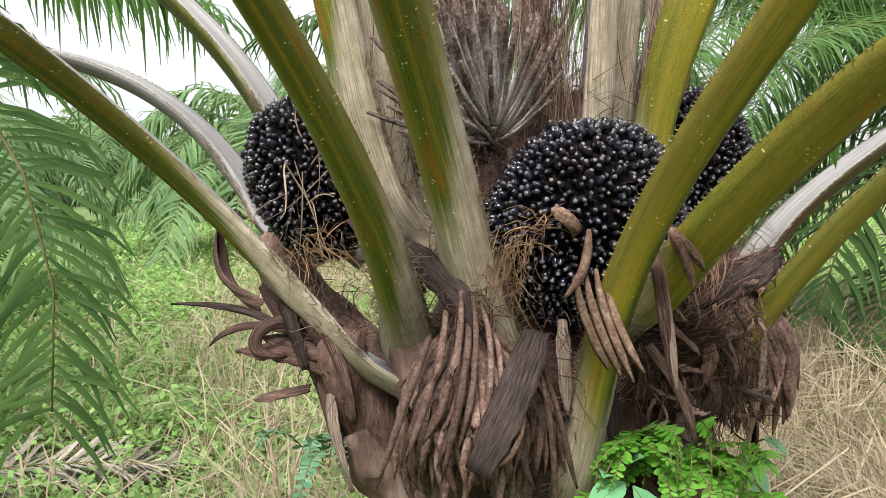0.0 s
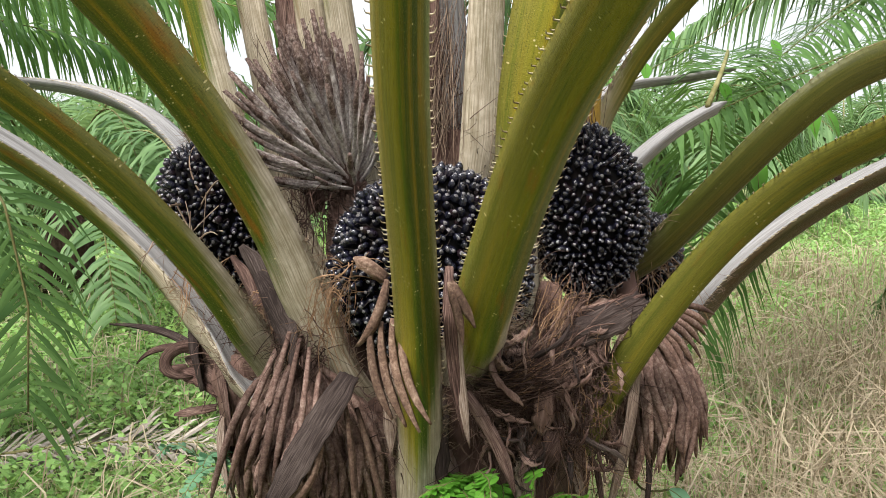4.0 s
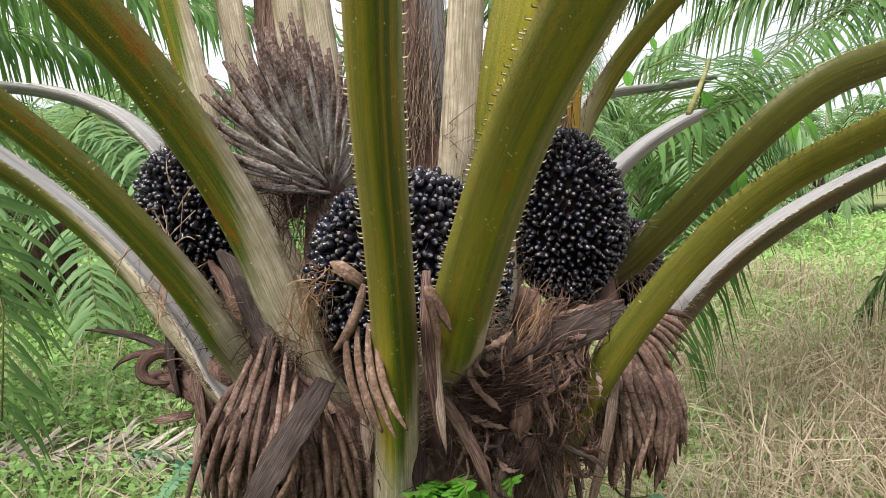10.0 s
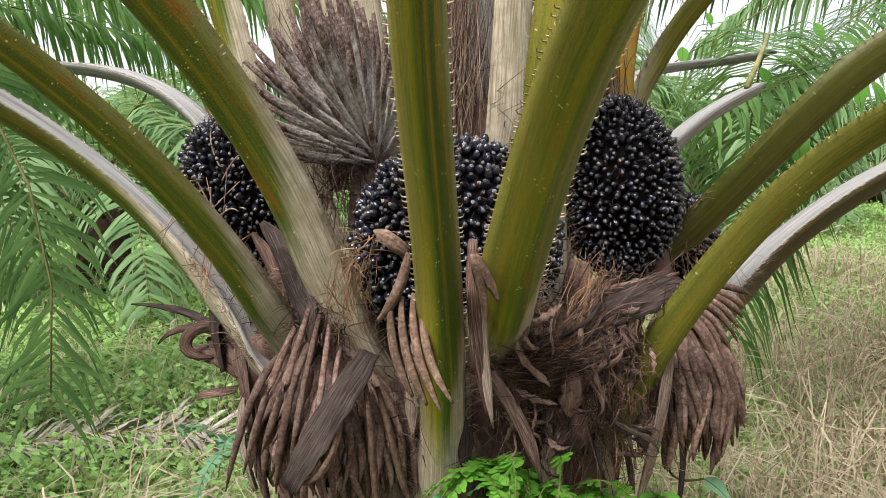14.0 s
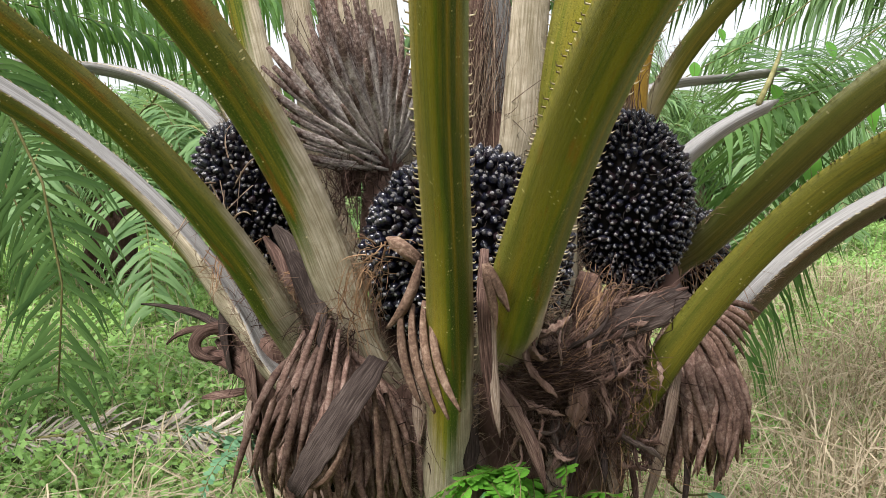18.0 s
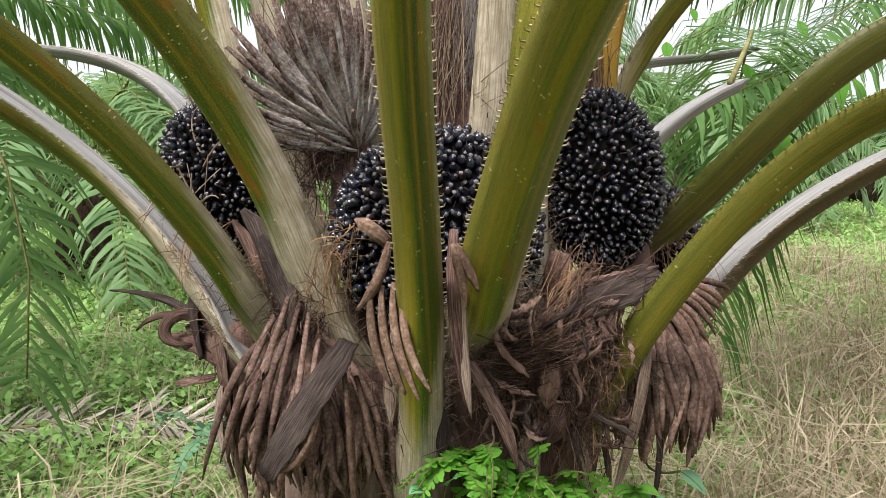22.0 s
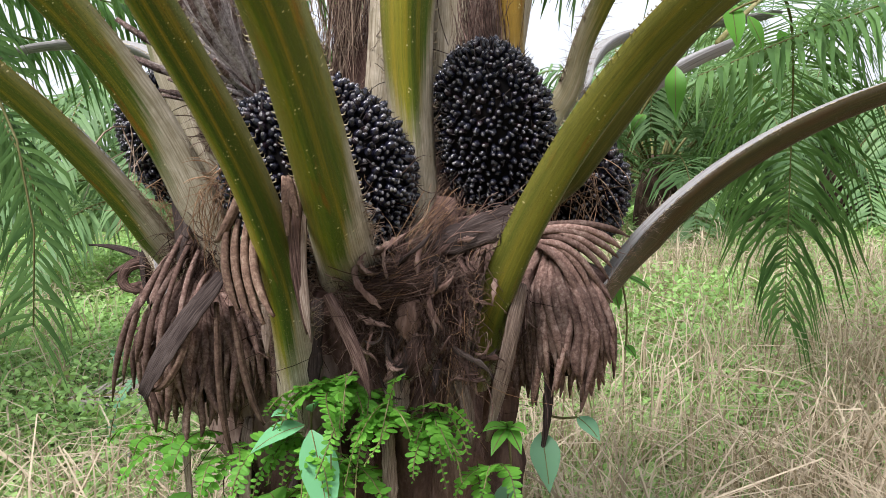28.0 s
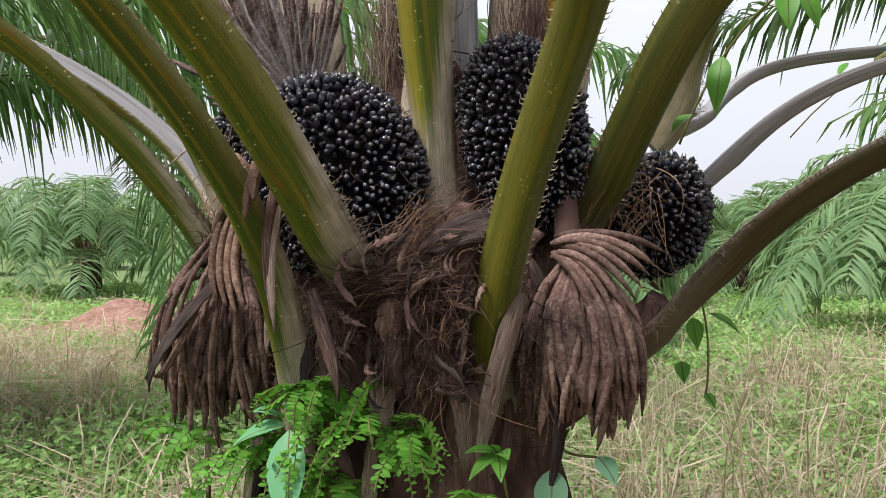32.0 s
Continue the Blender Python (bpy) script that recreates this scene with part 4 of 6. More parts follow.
strip([(-0.395, -0.02, 1.10), (-0.365, -0.06, 1.06), (-0.34, -0.085, 1.02), (-0.32, -0.10, 0.97)], 0.038, M_SHEATH, 120, "brown sheath piece", (0.2, 0.8))
strip([(-0.145, -0.305, 1.126), (-0.13, -0.315, 1.12), (-0.115, -0.315, 1.11), (-0.098, -0.30, 1.09)], 0.026, M_WITHER, 120, "small pointed flap of dry sheath", (0.2, 0.9))
strip([(-0.095, -0.325, 1.095), (-0.105, -0.35, 1.06), (-0.115, -0.355, 1.03), (-0.140, -0.34, 1.0)], 0.024, M_WITHER, 200, "thick curved brown spikelet", name="withered_spikelet", thick=0.005)
strip([(-0.50, 0.08, 0.965), (-0.505, 0.05, 0.93), (-0.49, 0.03, 0.89), (-0.47, 0.02, 0.84)], 0.060, M_SHEATH_DARK, 150, "grey-brown folded sheath under the petiole", (0.5, 0.5), 0.05)
strip([(-0.58, 0.12, 0.86), (-0.53, 0.08, 0.872), (-0.48, 0.05, 0.865), (-0.43, 0.0, 0.845)], 0.034, M_SHEATH, 90, "torn brown sheath end", (0.2, 0.8), 0.1, face=(0, -0.8, 0.5))
strip([(-0.43, 0.0, 0.80), (-0.44, -0.03, 0.75), (-0.43, -0.04, 0.70), (-0.40, -0.05, 0.64)], 0.045, M_SHEATH_PALE, 120, "pale split sheath at the stem", (0.6, 0.3), 0.08)
# boat-shaped old sheaths at the foot of the outermost stalks
strip([(-0.600, 0.40, 1.065), (-0.615, 0.42, 0.99), (-0.60, 0.40, 0.92), (-0.52, 0.32, 0.91)], 0.055, M_SHEATH, 150, "boat-shaped brown sheath curling upward", (0.3, 0.7))
strip([(-0.53, 0.17, 0.97), (-0.52, 0.13, 0.93), (-0.50, 0.10, 0.90), (-0.45, 0.04, 0.90)], 0.050, M_SHEATH, 120, "folded brown sheath", (0.4, 0.8))
strip([(-0.53, 0.13, 0.88), (-0.51, 0.09, 0.875), (-0.48, 0.06, 0.87), (-0.44, 0.0, 0.87)], 0.040, M_SHEATH, 100, "folded brown sheath", (0.2, 0.8))
strip([(-0.46, 0.10, 0.86), (-0.45, 0.05, 0.82), (-0.44, 0.03, 0.78), (-0.42, 0.01, 0.70)], 0.060, M_SHEATH, 120, "crumpled brown sheath at the stem", (0.5, 0.6), 0.05)
strip([(0.30, -0.02, 0.86), (0.36, -0.10, 0.80), (0.36, -0.11, 0.70), (0.33, -0.10, 0.60)], 0.034, M_SHEATH_DARK, 110, "dark dry strip under the flower head", (0.8, 0.1))
strip([(0.15, -0.22, 0.90), (0.145, -0.235, 0.87), (0.14, -0.235, 0.84), (0.142, -0.22, 0.80)], 0.045, M_SHEATH, 60, "dark brown broken sheath", (0.5, 0.3), 0.08)
strip([(0.115, -0.235, 0.80), (0.12, -0.25, 0.77), (0.115, -0.25, 0.74), (0.12, -0.24, 0.69)], 0.045, M_SHEATH_PALE, 110, "flaking pale sheath", (0.5, 0.3), 0.08)
strip([(-0.30, -0.16, 0.70), (-0.285, -0.22, 0.66), (-0.28, -0.22, 0.58), (-0.27, -0.21, 0.46)], 0.03, M_SHEATH_PALE, 110, "long pale dry strip hanging to the ferns", (0.8, 0.4))
strip([(-0.17, -0.19, 0.68), (-0.165, -0.24, 0.64), (-0.16, -0.245, 0.56), (-0.165, -0.24, 0.44)], 0.034, M_SHEATH_PALE, 110, "long pale dry strip hanging to the ferns", (0.8, 0.4))
strip([(-0.335, -0.10, 1.075), (-0.305, -0.165, 1.035), (-0.268, -0.222, 1.005), (-0.248, -0.258, 0.945)], 0.058, M_SHEATH_DARK, 130, "dark brown curved sheath at the head of the flower stalk", (0.5, 0.35), 0.06)
r2 = np.random.default_rng(5)
for k in range(34):
    q = radians(-180 + 230 * k / 34) + r2.normal(0, 0.1) - 0.4
    z = 0.98 - 0.42 * r2.random()
    rr = 0.24 + 0.03 * r2.random()
    d = np.array([math.cos(q), math.sin(q), 0.0])
    p = d * rr + np.array([0, 0.02, z])
    L = 0.06 + 0.10 * r2.random()
    sidew = np.array([-d[1], d[0], 0]) * r2.normal(0, 0.03)
    strip([p, p + d * 0.03 + sidew * 0.3 - np.array([0, 0, L * 0.3]), p + d * 0.035 + sidew - np.array([0, 0, L * 0.7]), p + d * (0.02 + 0.02 * r2.random()) + sidew * 1.6 - np.array([0, 0, L])], 0.018 + 0.03 * r2.random(), (M_SHEATH, M_SHEATH_DARK, M_SHEATH_PALE)[k % 3], 110, "", (0.7, 0.2), 0.06, name="sheath_scrap")


def leaf_base(q, z, w, h, deep=0.05, mat_=None):
    """A broad old leaf base clasping the stem."""
    n, m, verts, faces = 9, 8, [], []
    q = radians(q)
    for i in range(m):
        f = i / (m - 1)
        hw = w * (0.62 + 0.38 * math.sin(math.pi * (0.15 + 0.6 * f))) * (1 - 0.35 * f)
        for j in range(n):
            u = -1 + 2 * j / (n - 1)
            rr = 0.235 + deep * (1 - u * u) * (0.35 + 0.65 * f) - 0.04 * u * u + 0.006 * noise.noise(Vector((u * 3, f * 4, q * 5)))
            a = q + u * hw / 0.25
            verts.append((rr * math.cos(a), 0.03 + rr * math.sin(a), z - h / 2 + h * f))
    for i in range(m - 1):
        for j in range(n - 1):
            a = i * n + j
            faces.append((a, a + 1, a + n + 1, a + n))
    k = len(verts)
    verts += [(x * 0.8, 0.03 + (y - 0.03) * 0.8, zz) for x, y, zz in verts]
    rim = list(range(n)) + [i * n + n - 1 for i in range(1, m)] + [(m - 1) * n + j for j in range(n - 2, -1, -1)] + [i * n for i in range(m - 2, 0, -1)]
    for a, b in zip(rim, rim[1:] + rim[:1]):
        faces.append((b, a, k + a, k + b))
    part("leaf_base", mesh_from("leaf_base", verts, faces, mat_ or M_STUB), palm, "broad pale brown old leaf base on the stem")


def boot(c, r0, r1, mat_, label):
    """The thick fibrous foot that carries a leaf stalk out from the stem."""
    soup = Soup()
    soup.tube(bezier(c, 14), np.linspace(r0, r1, 14), 18)
    soup.v = [tuple(np.array(v) + 0.016 * np.array(noise.noise_vector(Vector(v) * 16)) + 0.006 * np.array(noise.noise_vector(Vector(v) * 55))) for v in soup.v]
    part("leaf_foot", soup.mesh("leaf_foot", mat_), palm, label)


boot([(-0.20, 0.05, 0.60), (-0.33, 0.05, 0.70), (-0.39, 0.03, 0.78), (-0.405, 0.01, 0.91)], 0.085, 0.040, M_STUB_BROWN, "fibrous brown foot of an outer petiole")
boot([(-0.20, 0.02, 0.50), (-0.29, 0.02, 0.58), (-0.35, 0.02, 0.65), (-0.39, 0.0, 0.73)], 0.055, 0.036, M_STUB, "pale cut foot of an old leaf")
boot([(-0.22, 0.15, 0.72), (-0.38, 0.20, 0.83), (-0.46, 0.24, 0.93), (-0.50, 0.31, 1.05)], 0.080, 0.045, M_STUB_BROWN, "fibrous brown foot below the fruit bunch")
boot([(-0.18, -0.05, 0.68), (-0.26, -0.07, 0.79), (-0.295, -0.07, 0.86), (-0.305, -0.075, 0.93)], 0.070, 0.040, M_STUB_BROWN, "fibrous brown foot of a petiole")
boot([(0.16, 0.10, 0.66), (0.30, 0.14, 0.76), (0.38, 0.15, 0.82), (0.425, 0.15, 0.90)], 0.060, 0.034, M_STUB_BROWN, "dark fibrous foot of the drooping petiole")
boot([(0.16, 0.07, 0.78), (0.24, 0.09, 0.88), (0.275, 0.095, 0.96), (0.296, 0.09, 1.05)], 0.080, 0.042, M_STUB_BROWN, "brown foot of a petiole behind the fruit")
boot([(0.10, -0.06, 0.42), (0.165, -0.12, 0.54), (0.188, -0.12, 0.64), (0.200, -0.065, 0.73)], 0.075, 0.036, M_STUB_BROWN, "brown foot of the green petiole")
# two added fillers that plug gaps where the bright field would show through
boot([(0.10, -0.02, 0.84), (0.15, -0.10, 0.94), (0.165, -0.11, 1.00), (0.17, -0.10, 1.05)], 0.060, 0.016, M_STUB_BROWN, "added brown filler below the tall bunch")
boot([(0.17, -0.02, 0.80), (0.23, -0.09, 0.90), (0.255, -0.09, 0.96), (0.275, -0.06, 1.01)], 0.055, 0.016, M_STUB_BROWN, "added brown filler behind the green petiole")
boot([(-0.11, -0.02, 0.92), (-0.15, -0.06, 1.03), (-0.165, -0.075, 1.12), (-0.165, -0.075, 1.22)], 0.075, 0.040, M_STUB_BROWN, "fibrous brown foot under the upright flower head")
leaf_base(-98, 0.68, 0.085, 0.24, 0.055)
leaf_base(-60, 0.62, 0.07, 0.26, 0.05, M_TRUNK)
leaf_base(-38, 0.66, 0.075, 0.22, 0.05)
leaf_base(-130, 0.62, 0.08, 0.22, 0.05)
leaf_base(-72, 0.42, 0.09, 0.22, 0.06)
leaf_base(-112, 0.42, 0.09, 0.20, 0.06)
leaf_base(-150, 0.45, 0.08, 0.22, 0.05)
leaf_base(-30, 0.42, 0.08, 0.22, 0.05)
leaf_base(-165, 0.72, 0.08, 0.22, 0.05)
leaf_base(-68, 0.88, 0.07, 0.16, 0.035)
leaf_base(-57, 0.815, 0.050, 0.19, 0.050, M_STUB_BROWN)
leaf_base(160, 0.80, 0.08, 0.22, 0.06)
leaf_base(10, 0.62, 0.08, 0.24, 0.05, M_TRUNK)


def fibres(at, spread, n, length, aim, mat_, label, thick=0.0011, seed=0, wild=0.7, sag=0.3):
    r = np.random.default_rng(seed + 100)
    soup = Soup()
    at, spread, aim = np.array(at, float), np.array(spread, float), np.array(aim, float)
    for _ in range(n):
        p = at + r.uniform(-1, 1, 3) * spread
        d = unit(aim + r.normal(0, wild, 3))
        L = length * (0.4 + 0.9 * r.random())
        side = unit(np.cross(d, r.normal(0, 1, 3)))
        c = [p, p + d * L * 0.35 + side * L * r.normal(0, 0.12), p + d * L * 0.7 + side * L * r.normal(0, 0.25) - np.array([0, 0, sag * L * 0.3]), p + d * L + side * L * r.normal(0, 0.4) - np.array([0, 0, sag * L])]
        th = thick * (0.5 + 0.9 * r.random())
        th *= 0.7
        soup.tube(bezier(c, 7), [th, th, th, th * 0.9, th * 0.8, th * 0.6, th * 0.3], 3, 0, False)
    part("fibre_tangle", soup.mesh("fibre_tangle", mat_), palm, label, "stuff")


fibres((0.19, -0.17, 1.02), (0.035, 0.02, 0.02), 55, 0.06, (-0.1, -0.5, 0.4), M_STRAW, "tuft of orange straw-like fibres", 0.0010, 1, 1.1)
fibres((0.15, -0.18, 0.99), (0.07, 0.03, 0.03), 110, 0.08, (-0.3, -0.5, -0.2), M_FIBRE, "tangle of brown fibres", 0.0011, 2)
fibres((0.13, -0.20, 0.88), (0.09, 0.02, 0.09), 160, 0.05, (0.2, -0.35, -0.3), M_FIBRE, "mat of hanging brown fibres", 0.0011, 3)
fibres((0.08, -0.225, 0.90), (0.07, 0.02, 0.02), 200, 0.07, (0.4, -0.3, 0.1), M_FIBRE, "mat of brown fibres", 0.0011, 4, 0.8)
fibres((-0.16, -0.275, 1.09), (0.025, 0.02, 0.03), 45, 0.05, (-0.2, -0.5, -0.1), M_STRAW, "tuft of straw-coloured fibres", 0.0012, 5, 0.9)
fibres((-0.30, -0.11, 1.03), (0.04, 0.02, 0.02), 60, 0.07, (0.5, -0.5, -0.1), M_STRAW, "frayed pale fibres", 0.0013, 6)
fibres((-0.20, -0.11, 1.19), (0.05, 0.02, 0.05), 240, 0.08, (0.1, -0.6, 0.2), M_FIBRE, "brown fibres under the dead flower head", 0.0011, 7, 0.9)
fibres((-0.02, 0.02, 1.28), (0.10, 0.05, 0.10), 110, 0.12, (0, -0.4, 0.6), M_FIBRE, "reddish brown fibres between the inner petioles", 0.0011, 8, 0.8, 0.1)
fibres((-0.11, -0.24, 0.86), (0.04, 0.02, 0.10), 60, 0.06, (0, -0.35, -0.5), M_FIBRE, "hanging brown fibres", 0.0011, 9)
fibres((0.27, -0.10, 0.86), (0.05, 0.03, 0.08), 160, 0.08, (0, -0.35, -0.8), M_FIBRE, "hanging brown fibres", 0.0011, 10)
fibres((-0.40, 0.02, 0.92), (0.06, 0.05, 0.08), 110, 0.05, (-0.4, -0.4, -0.3), M_FIBRE, "brown fibres on the old sheaths", 0.0012, 11, 0.9)
fibres((0.38, 0.10, 1.07), (0.05, 0.03, 0.05), 70, 0.12, (0.1, -0.8, 0.0), M_STRAW, "dry strings over the small bunch", 0.0010, 12, 0.6, 0.6)
fibres((0.03, -0.23, 1.02), (0.06, 0.01, 0.04), 22, 0.07, (0.3, -0.5, 0.1), M_STRAW, "dry strings over the fruit", 0.0009, 13, 0.9)
fibres((-0.45, -0.01, 1.05), (0.06, 0.03, 0.03), 50, 0.08, (0.3, -0.6, -0.2), M_STRAW, "frayed pale fibres", 0.0012, 14)
fibres((0.18, -0.21, 0.82), (0.05, 0.01, 0.05), 20, 0.10, (0, -0.3, -1), M_STRAW, "loose hanging straw fibres", 0.0010, 15, 0.35)
fibres((0.16, -0.235, 0.87), (0.10, 0.02, 0.10), 700, 0.035, (0, -0.4, -0.1), M_FIBRE, "short tangled brown fibres", 0.0010, 21, 1.2, 0.2)
fibres((0.17, -0.245, 0.90), (0.09, 0.02, 0.09), 90, 0.035, (0, -0.4, -0.1), M_STRAW, "short straw-coloured fibres", 0.0008, 22, 1.2, 0.2)
fibres((-0.245, -0.215, 0.975), (0.045, 0.02, 0.025), 170, 0.05, (-0.2, -0.5, -0.5), M_FIBRE, "dark brown fibres over the hanging flower head", 0.0012, 31, 0.8)
fibres((-0.46, 0.0, 1.16), (0.05, 0.01, 0.06), 14, 0.13, (0.2, -0.35, -0.6), M_HAIR, "pale dry strings lying over the fruit", 0.0022, 33, 0.9, 0.3)
fibres((0.0, 0.0, 0.75), (0.26, 0.26, 0.35), 700, 0.08, (0, -0.2, -0.6), M_FIBRE, "short brown fibres on the stem", 0.0012, 16, 0.9)


def fibre_band(c, n, spread, label, mat_, thick=0.0010, seed=0, fray=0.35):
    """Many fibres that run along one curve, crossing and fraying at the ends."""
    r = np.random.default_rng(seed + 300)
    soup = Soup()
    c = np.array(c, float)
    for _ in range(n):
        lo = r.random() * 0.45
        hi = min(1.0, lo + 0.35 + 0.4 * r.random())
        off = r.normal(0, spread, 3)
        k = c + off + r.normal(0, spread * 0.8, (4, 3))
        k[3] += r.normal(0, spread * fray * 3, 3)
        pts = bezier(k, 25)[int(lo * 24): int(hi * 24) + 1]
        wave = r.normal(0, spread * 0.35, 3)
        pts = pts + np.sin(np.linspace(0, 3 + 5 * r.random(), len(pts)) + r.random() * 6)[:, None] * wave
        th = 0.62 * thick * (0.4 + 1.1 * r.random() ** 2)
        soup.tube(pts[::2], [th] * (len(pts[::2]) - 1) + [th * 0.3], 3, 0, False)
    part("fibre_tangle", soup.mesh("fibre_tangle", mat_), palm, label, "stuff")


fibre_band([(0.035, -0.255, 0.915), (0.09, -0.27, 0.90), (0.15, -0.265, 0.925), (0.215, -0.215, 0.955)], 320, 0.016, "matted brown fibres running between two petioles", M_FIBRE, 0.0011, 1)
fibre_band([(0.05, -0.25, 0.925), (0.10, -0.275, 0.91), (0.15, -0.27, 0.94), (0.20, -0.22, 0.965)], 34, 0.012, "straw-coloured strings in the fibre mat", M_STRAW, 0.0010, 2)
fibre_band([(0.205, -0.165, 1.055), (0.19, -0.215, 1.02), (0.155, -0.235, 0.97), (0.10, -0.235, 0.93)], 70, 0.020, "sweep of brown fibres under the fruit", M_FIBRE, 0.0011, 3)
fibre_band([(0.195, -0.165, 1.06), (0.18, -0.21, 1.03), (0.165, -0.235, 1.0), (0.15, -0.235, 0.97)], 45, 0.014, "orange straw fibres at the fruit stalk", M_STRAW, 0.0011, 4)
fibre_band([(0.32, -0.185, 1.035), (0.26, -0.215, 1.015), (0.21, -0.21, 0.985), (0.15, -0.215, 0.93)], 60, 0.018, "torn fibres of an old sheath", M_FIBRE, 0.0012, 5)
fibre_band([(0.17, -0.225, 0.93), (0.185, -0.26, 0.88), (0.18, -0.25, 0.82), (0.165, -0.225, 0.75)], 150, 0.028, "hanging brown fibres", M_FIBRE, 0.0010, 6)
fibre_band([(0.18, -0.225, 0.90), (0.19, -0.26, 0.86), (0.19, -0.25, 0.81), (0.17, -0.225, 0.76)], 18, 0.022, "hanging straw-coloured strings", M_STRAW, 0.0009, 7)
fibre_band([(0.05, -0.235, 0.90), (0.075, -0.26, 0.87), (0.08, -0.25, 0.83), (0.11, -0.225, 0.78)], 150, 0.028, "dark tangled fibres in a hollow of the stem", M_FIBRE, 0.0009, 8, 0.8)
fibre_band([(-0.035, 0.02, 1.20), (-0.035, 0.0, 1.30), (-0.03, 0.0, 1.42), (-0.02, 0.02, 1.58)], 260, 0.022, "reddish fibres between the upright petioles", M_FIBRE, 0.0010, 9)
fibre_band([(-0.03, -0.01, 1.19), (-0.035, -0.02, 1.28), (-0.03, -0.02, 1.38), (-0.02, 0.0, 1.60)], 240, 0.030, "pale strings between the upright petioles", M_HAIR, 0.0009, 10)
fibre_band([(-0.25, 0.02, 1.18), (-0.26, 0.0, 1.28), (-0.27, 0.0, 1.40), (-0.28, 0.0, 1.52)], 260, 0.022, "reddish fibres between the upright petioles", M_FIBRE, 0.0010, 11)
fibre_band([(0.22, 0.02, 1.18), (0.21, 0.02, 1.28), (0.21, 0.03, 1.40), (0.22, 0.04, 1.52)], 260, 0.020, "reddish fibres between the upright petioles", M_FIBRE, 0.0010, 12)
fibre_band([(-0.17, -0.235, 1.10), (-0.19, -0.255, 1.06), (-0.20, -0.25, 1.01), (-0.19, -0.24, 0.96)], 70, 0.016, "straw fibres at the fruit stalk", M_STRAW, 0.0010, 14, 0.8)
strip([(-0.035, 0.05, 1.17), (-0.04, 0.04, 1.30), (-0.035, 0.04, 1.6), (-0.03, 0.05, 1.95)], 0.050, M_STUB_BROWN, 40, "reddish brown fibrous sheath in the crown", (0.9, 0.7), 0.06, face=(0, -1, 0))
strip([(0.21, 0.06, 1.17), (0.215, 0.05, 1.30), (0.22, 0.05, 1.6), (0.23, 0.06, 1.95)], 0.055, M_SHEATH_PALE, 40, "pale brown fibrous sheath in the crown", (0.9, 0.7), 0.06, face=(0, -1, 0))
strip([(-0.265, 0.06, 1.17), (-0.27, 0.05, 1.30), (-0.28, 0.05, 1.6), (-0.29, 0.06, 1.95)], 0.070, M_SHEATH, 40, "reddish brown fibrous sheath in the crown", (0.9, 0.7), 0.06, face=(0, -1, 0))


strip([(0.165, -0.225, 0.978), (0.215, -0.250, 1.000), (0.262, -0.238, 1.012), (0.318, -0.19, 1.034)], 0.050, M_SHEATH_DARK, 70, "broad ribbed brown sheath wrapped round the fruit stalk", (0.25, 0.9), 0.05, face=(0.1, -1, 0.35))
strip([(0.150, -0.262, 0.905), (0.148, -0.275, 0.885), (0.145, -0.275, 0.865), (0.140, -0.262, 0.835)], 0.046, M_STUB_BROWN, 110, "rounded lump of brown leaf base", (0.6, 0.25), 0.06)
strip([(0.168, -0.250, 0.845), (0.160, -0.272, 0.825), (0.148, -0.276, 0.805), (0.135, -0.262, 0.775)], 0.036, M_SHEATH, 35, "torn pale flap of dry sheath", (0.35, 0.15), 0.16)
r3 = np.random.default_rng(77)
for k in range(60):
    # crumpled, torn scraps of sheath packed into the hollow between two petioles
    p = np.array([r3.uniform(0.04, 0.27), -0.235 + 0.02 * r3.normal(), r3.uniform(0.76, 0.99)])
    if p[0] > 0.2:
        p[1] += (p[0] - 0.2) * 0.9
    a = r3.uniform(-1.9, 1.2)
    d = np.array([math.cos(a), 0.25 * r3.normal(), math.sin(a)])
    n_ = np.array([-d[2], 0.0, d[0]])
    L = 0.035 + 0.055 * r3.random()
    out = np.array([0, -0.022 - 0.02 * r3.random(), 0])
    strip([p, p + d * L * 0.35 + out + n_ * 0.012 * r3.normal(), p + d * L * 0.7 + out + n_ * 0.02 * r3.normal(), p + d * L + out * 0.5], 0.004 + 0.008 * r3.random(), (M_SHEATH, M_STUB_BROWN, M_SHEATH_DARK)[k % 3], 40 + 120 * r3.random(), "", (0.5, 0.1), 0.30, name="sheath_scrap", twist=60 * r3.normal(), face=(0.15, -1, 0.1))


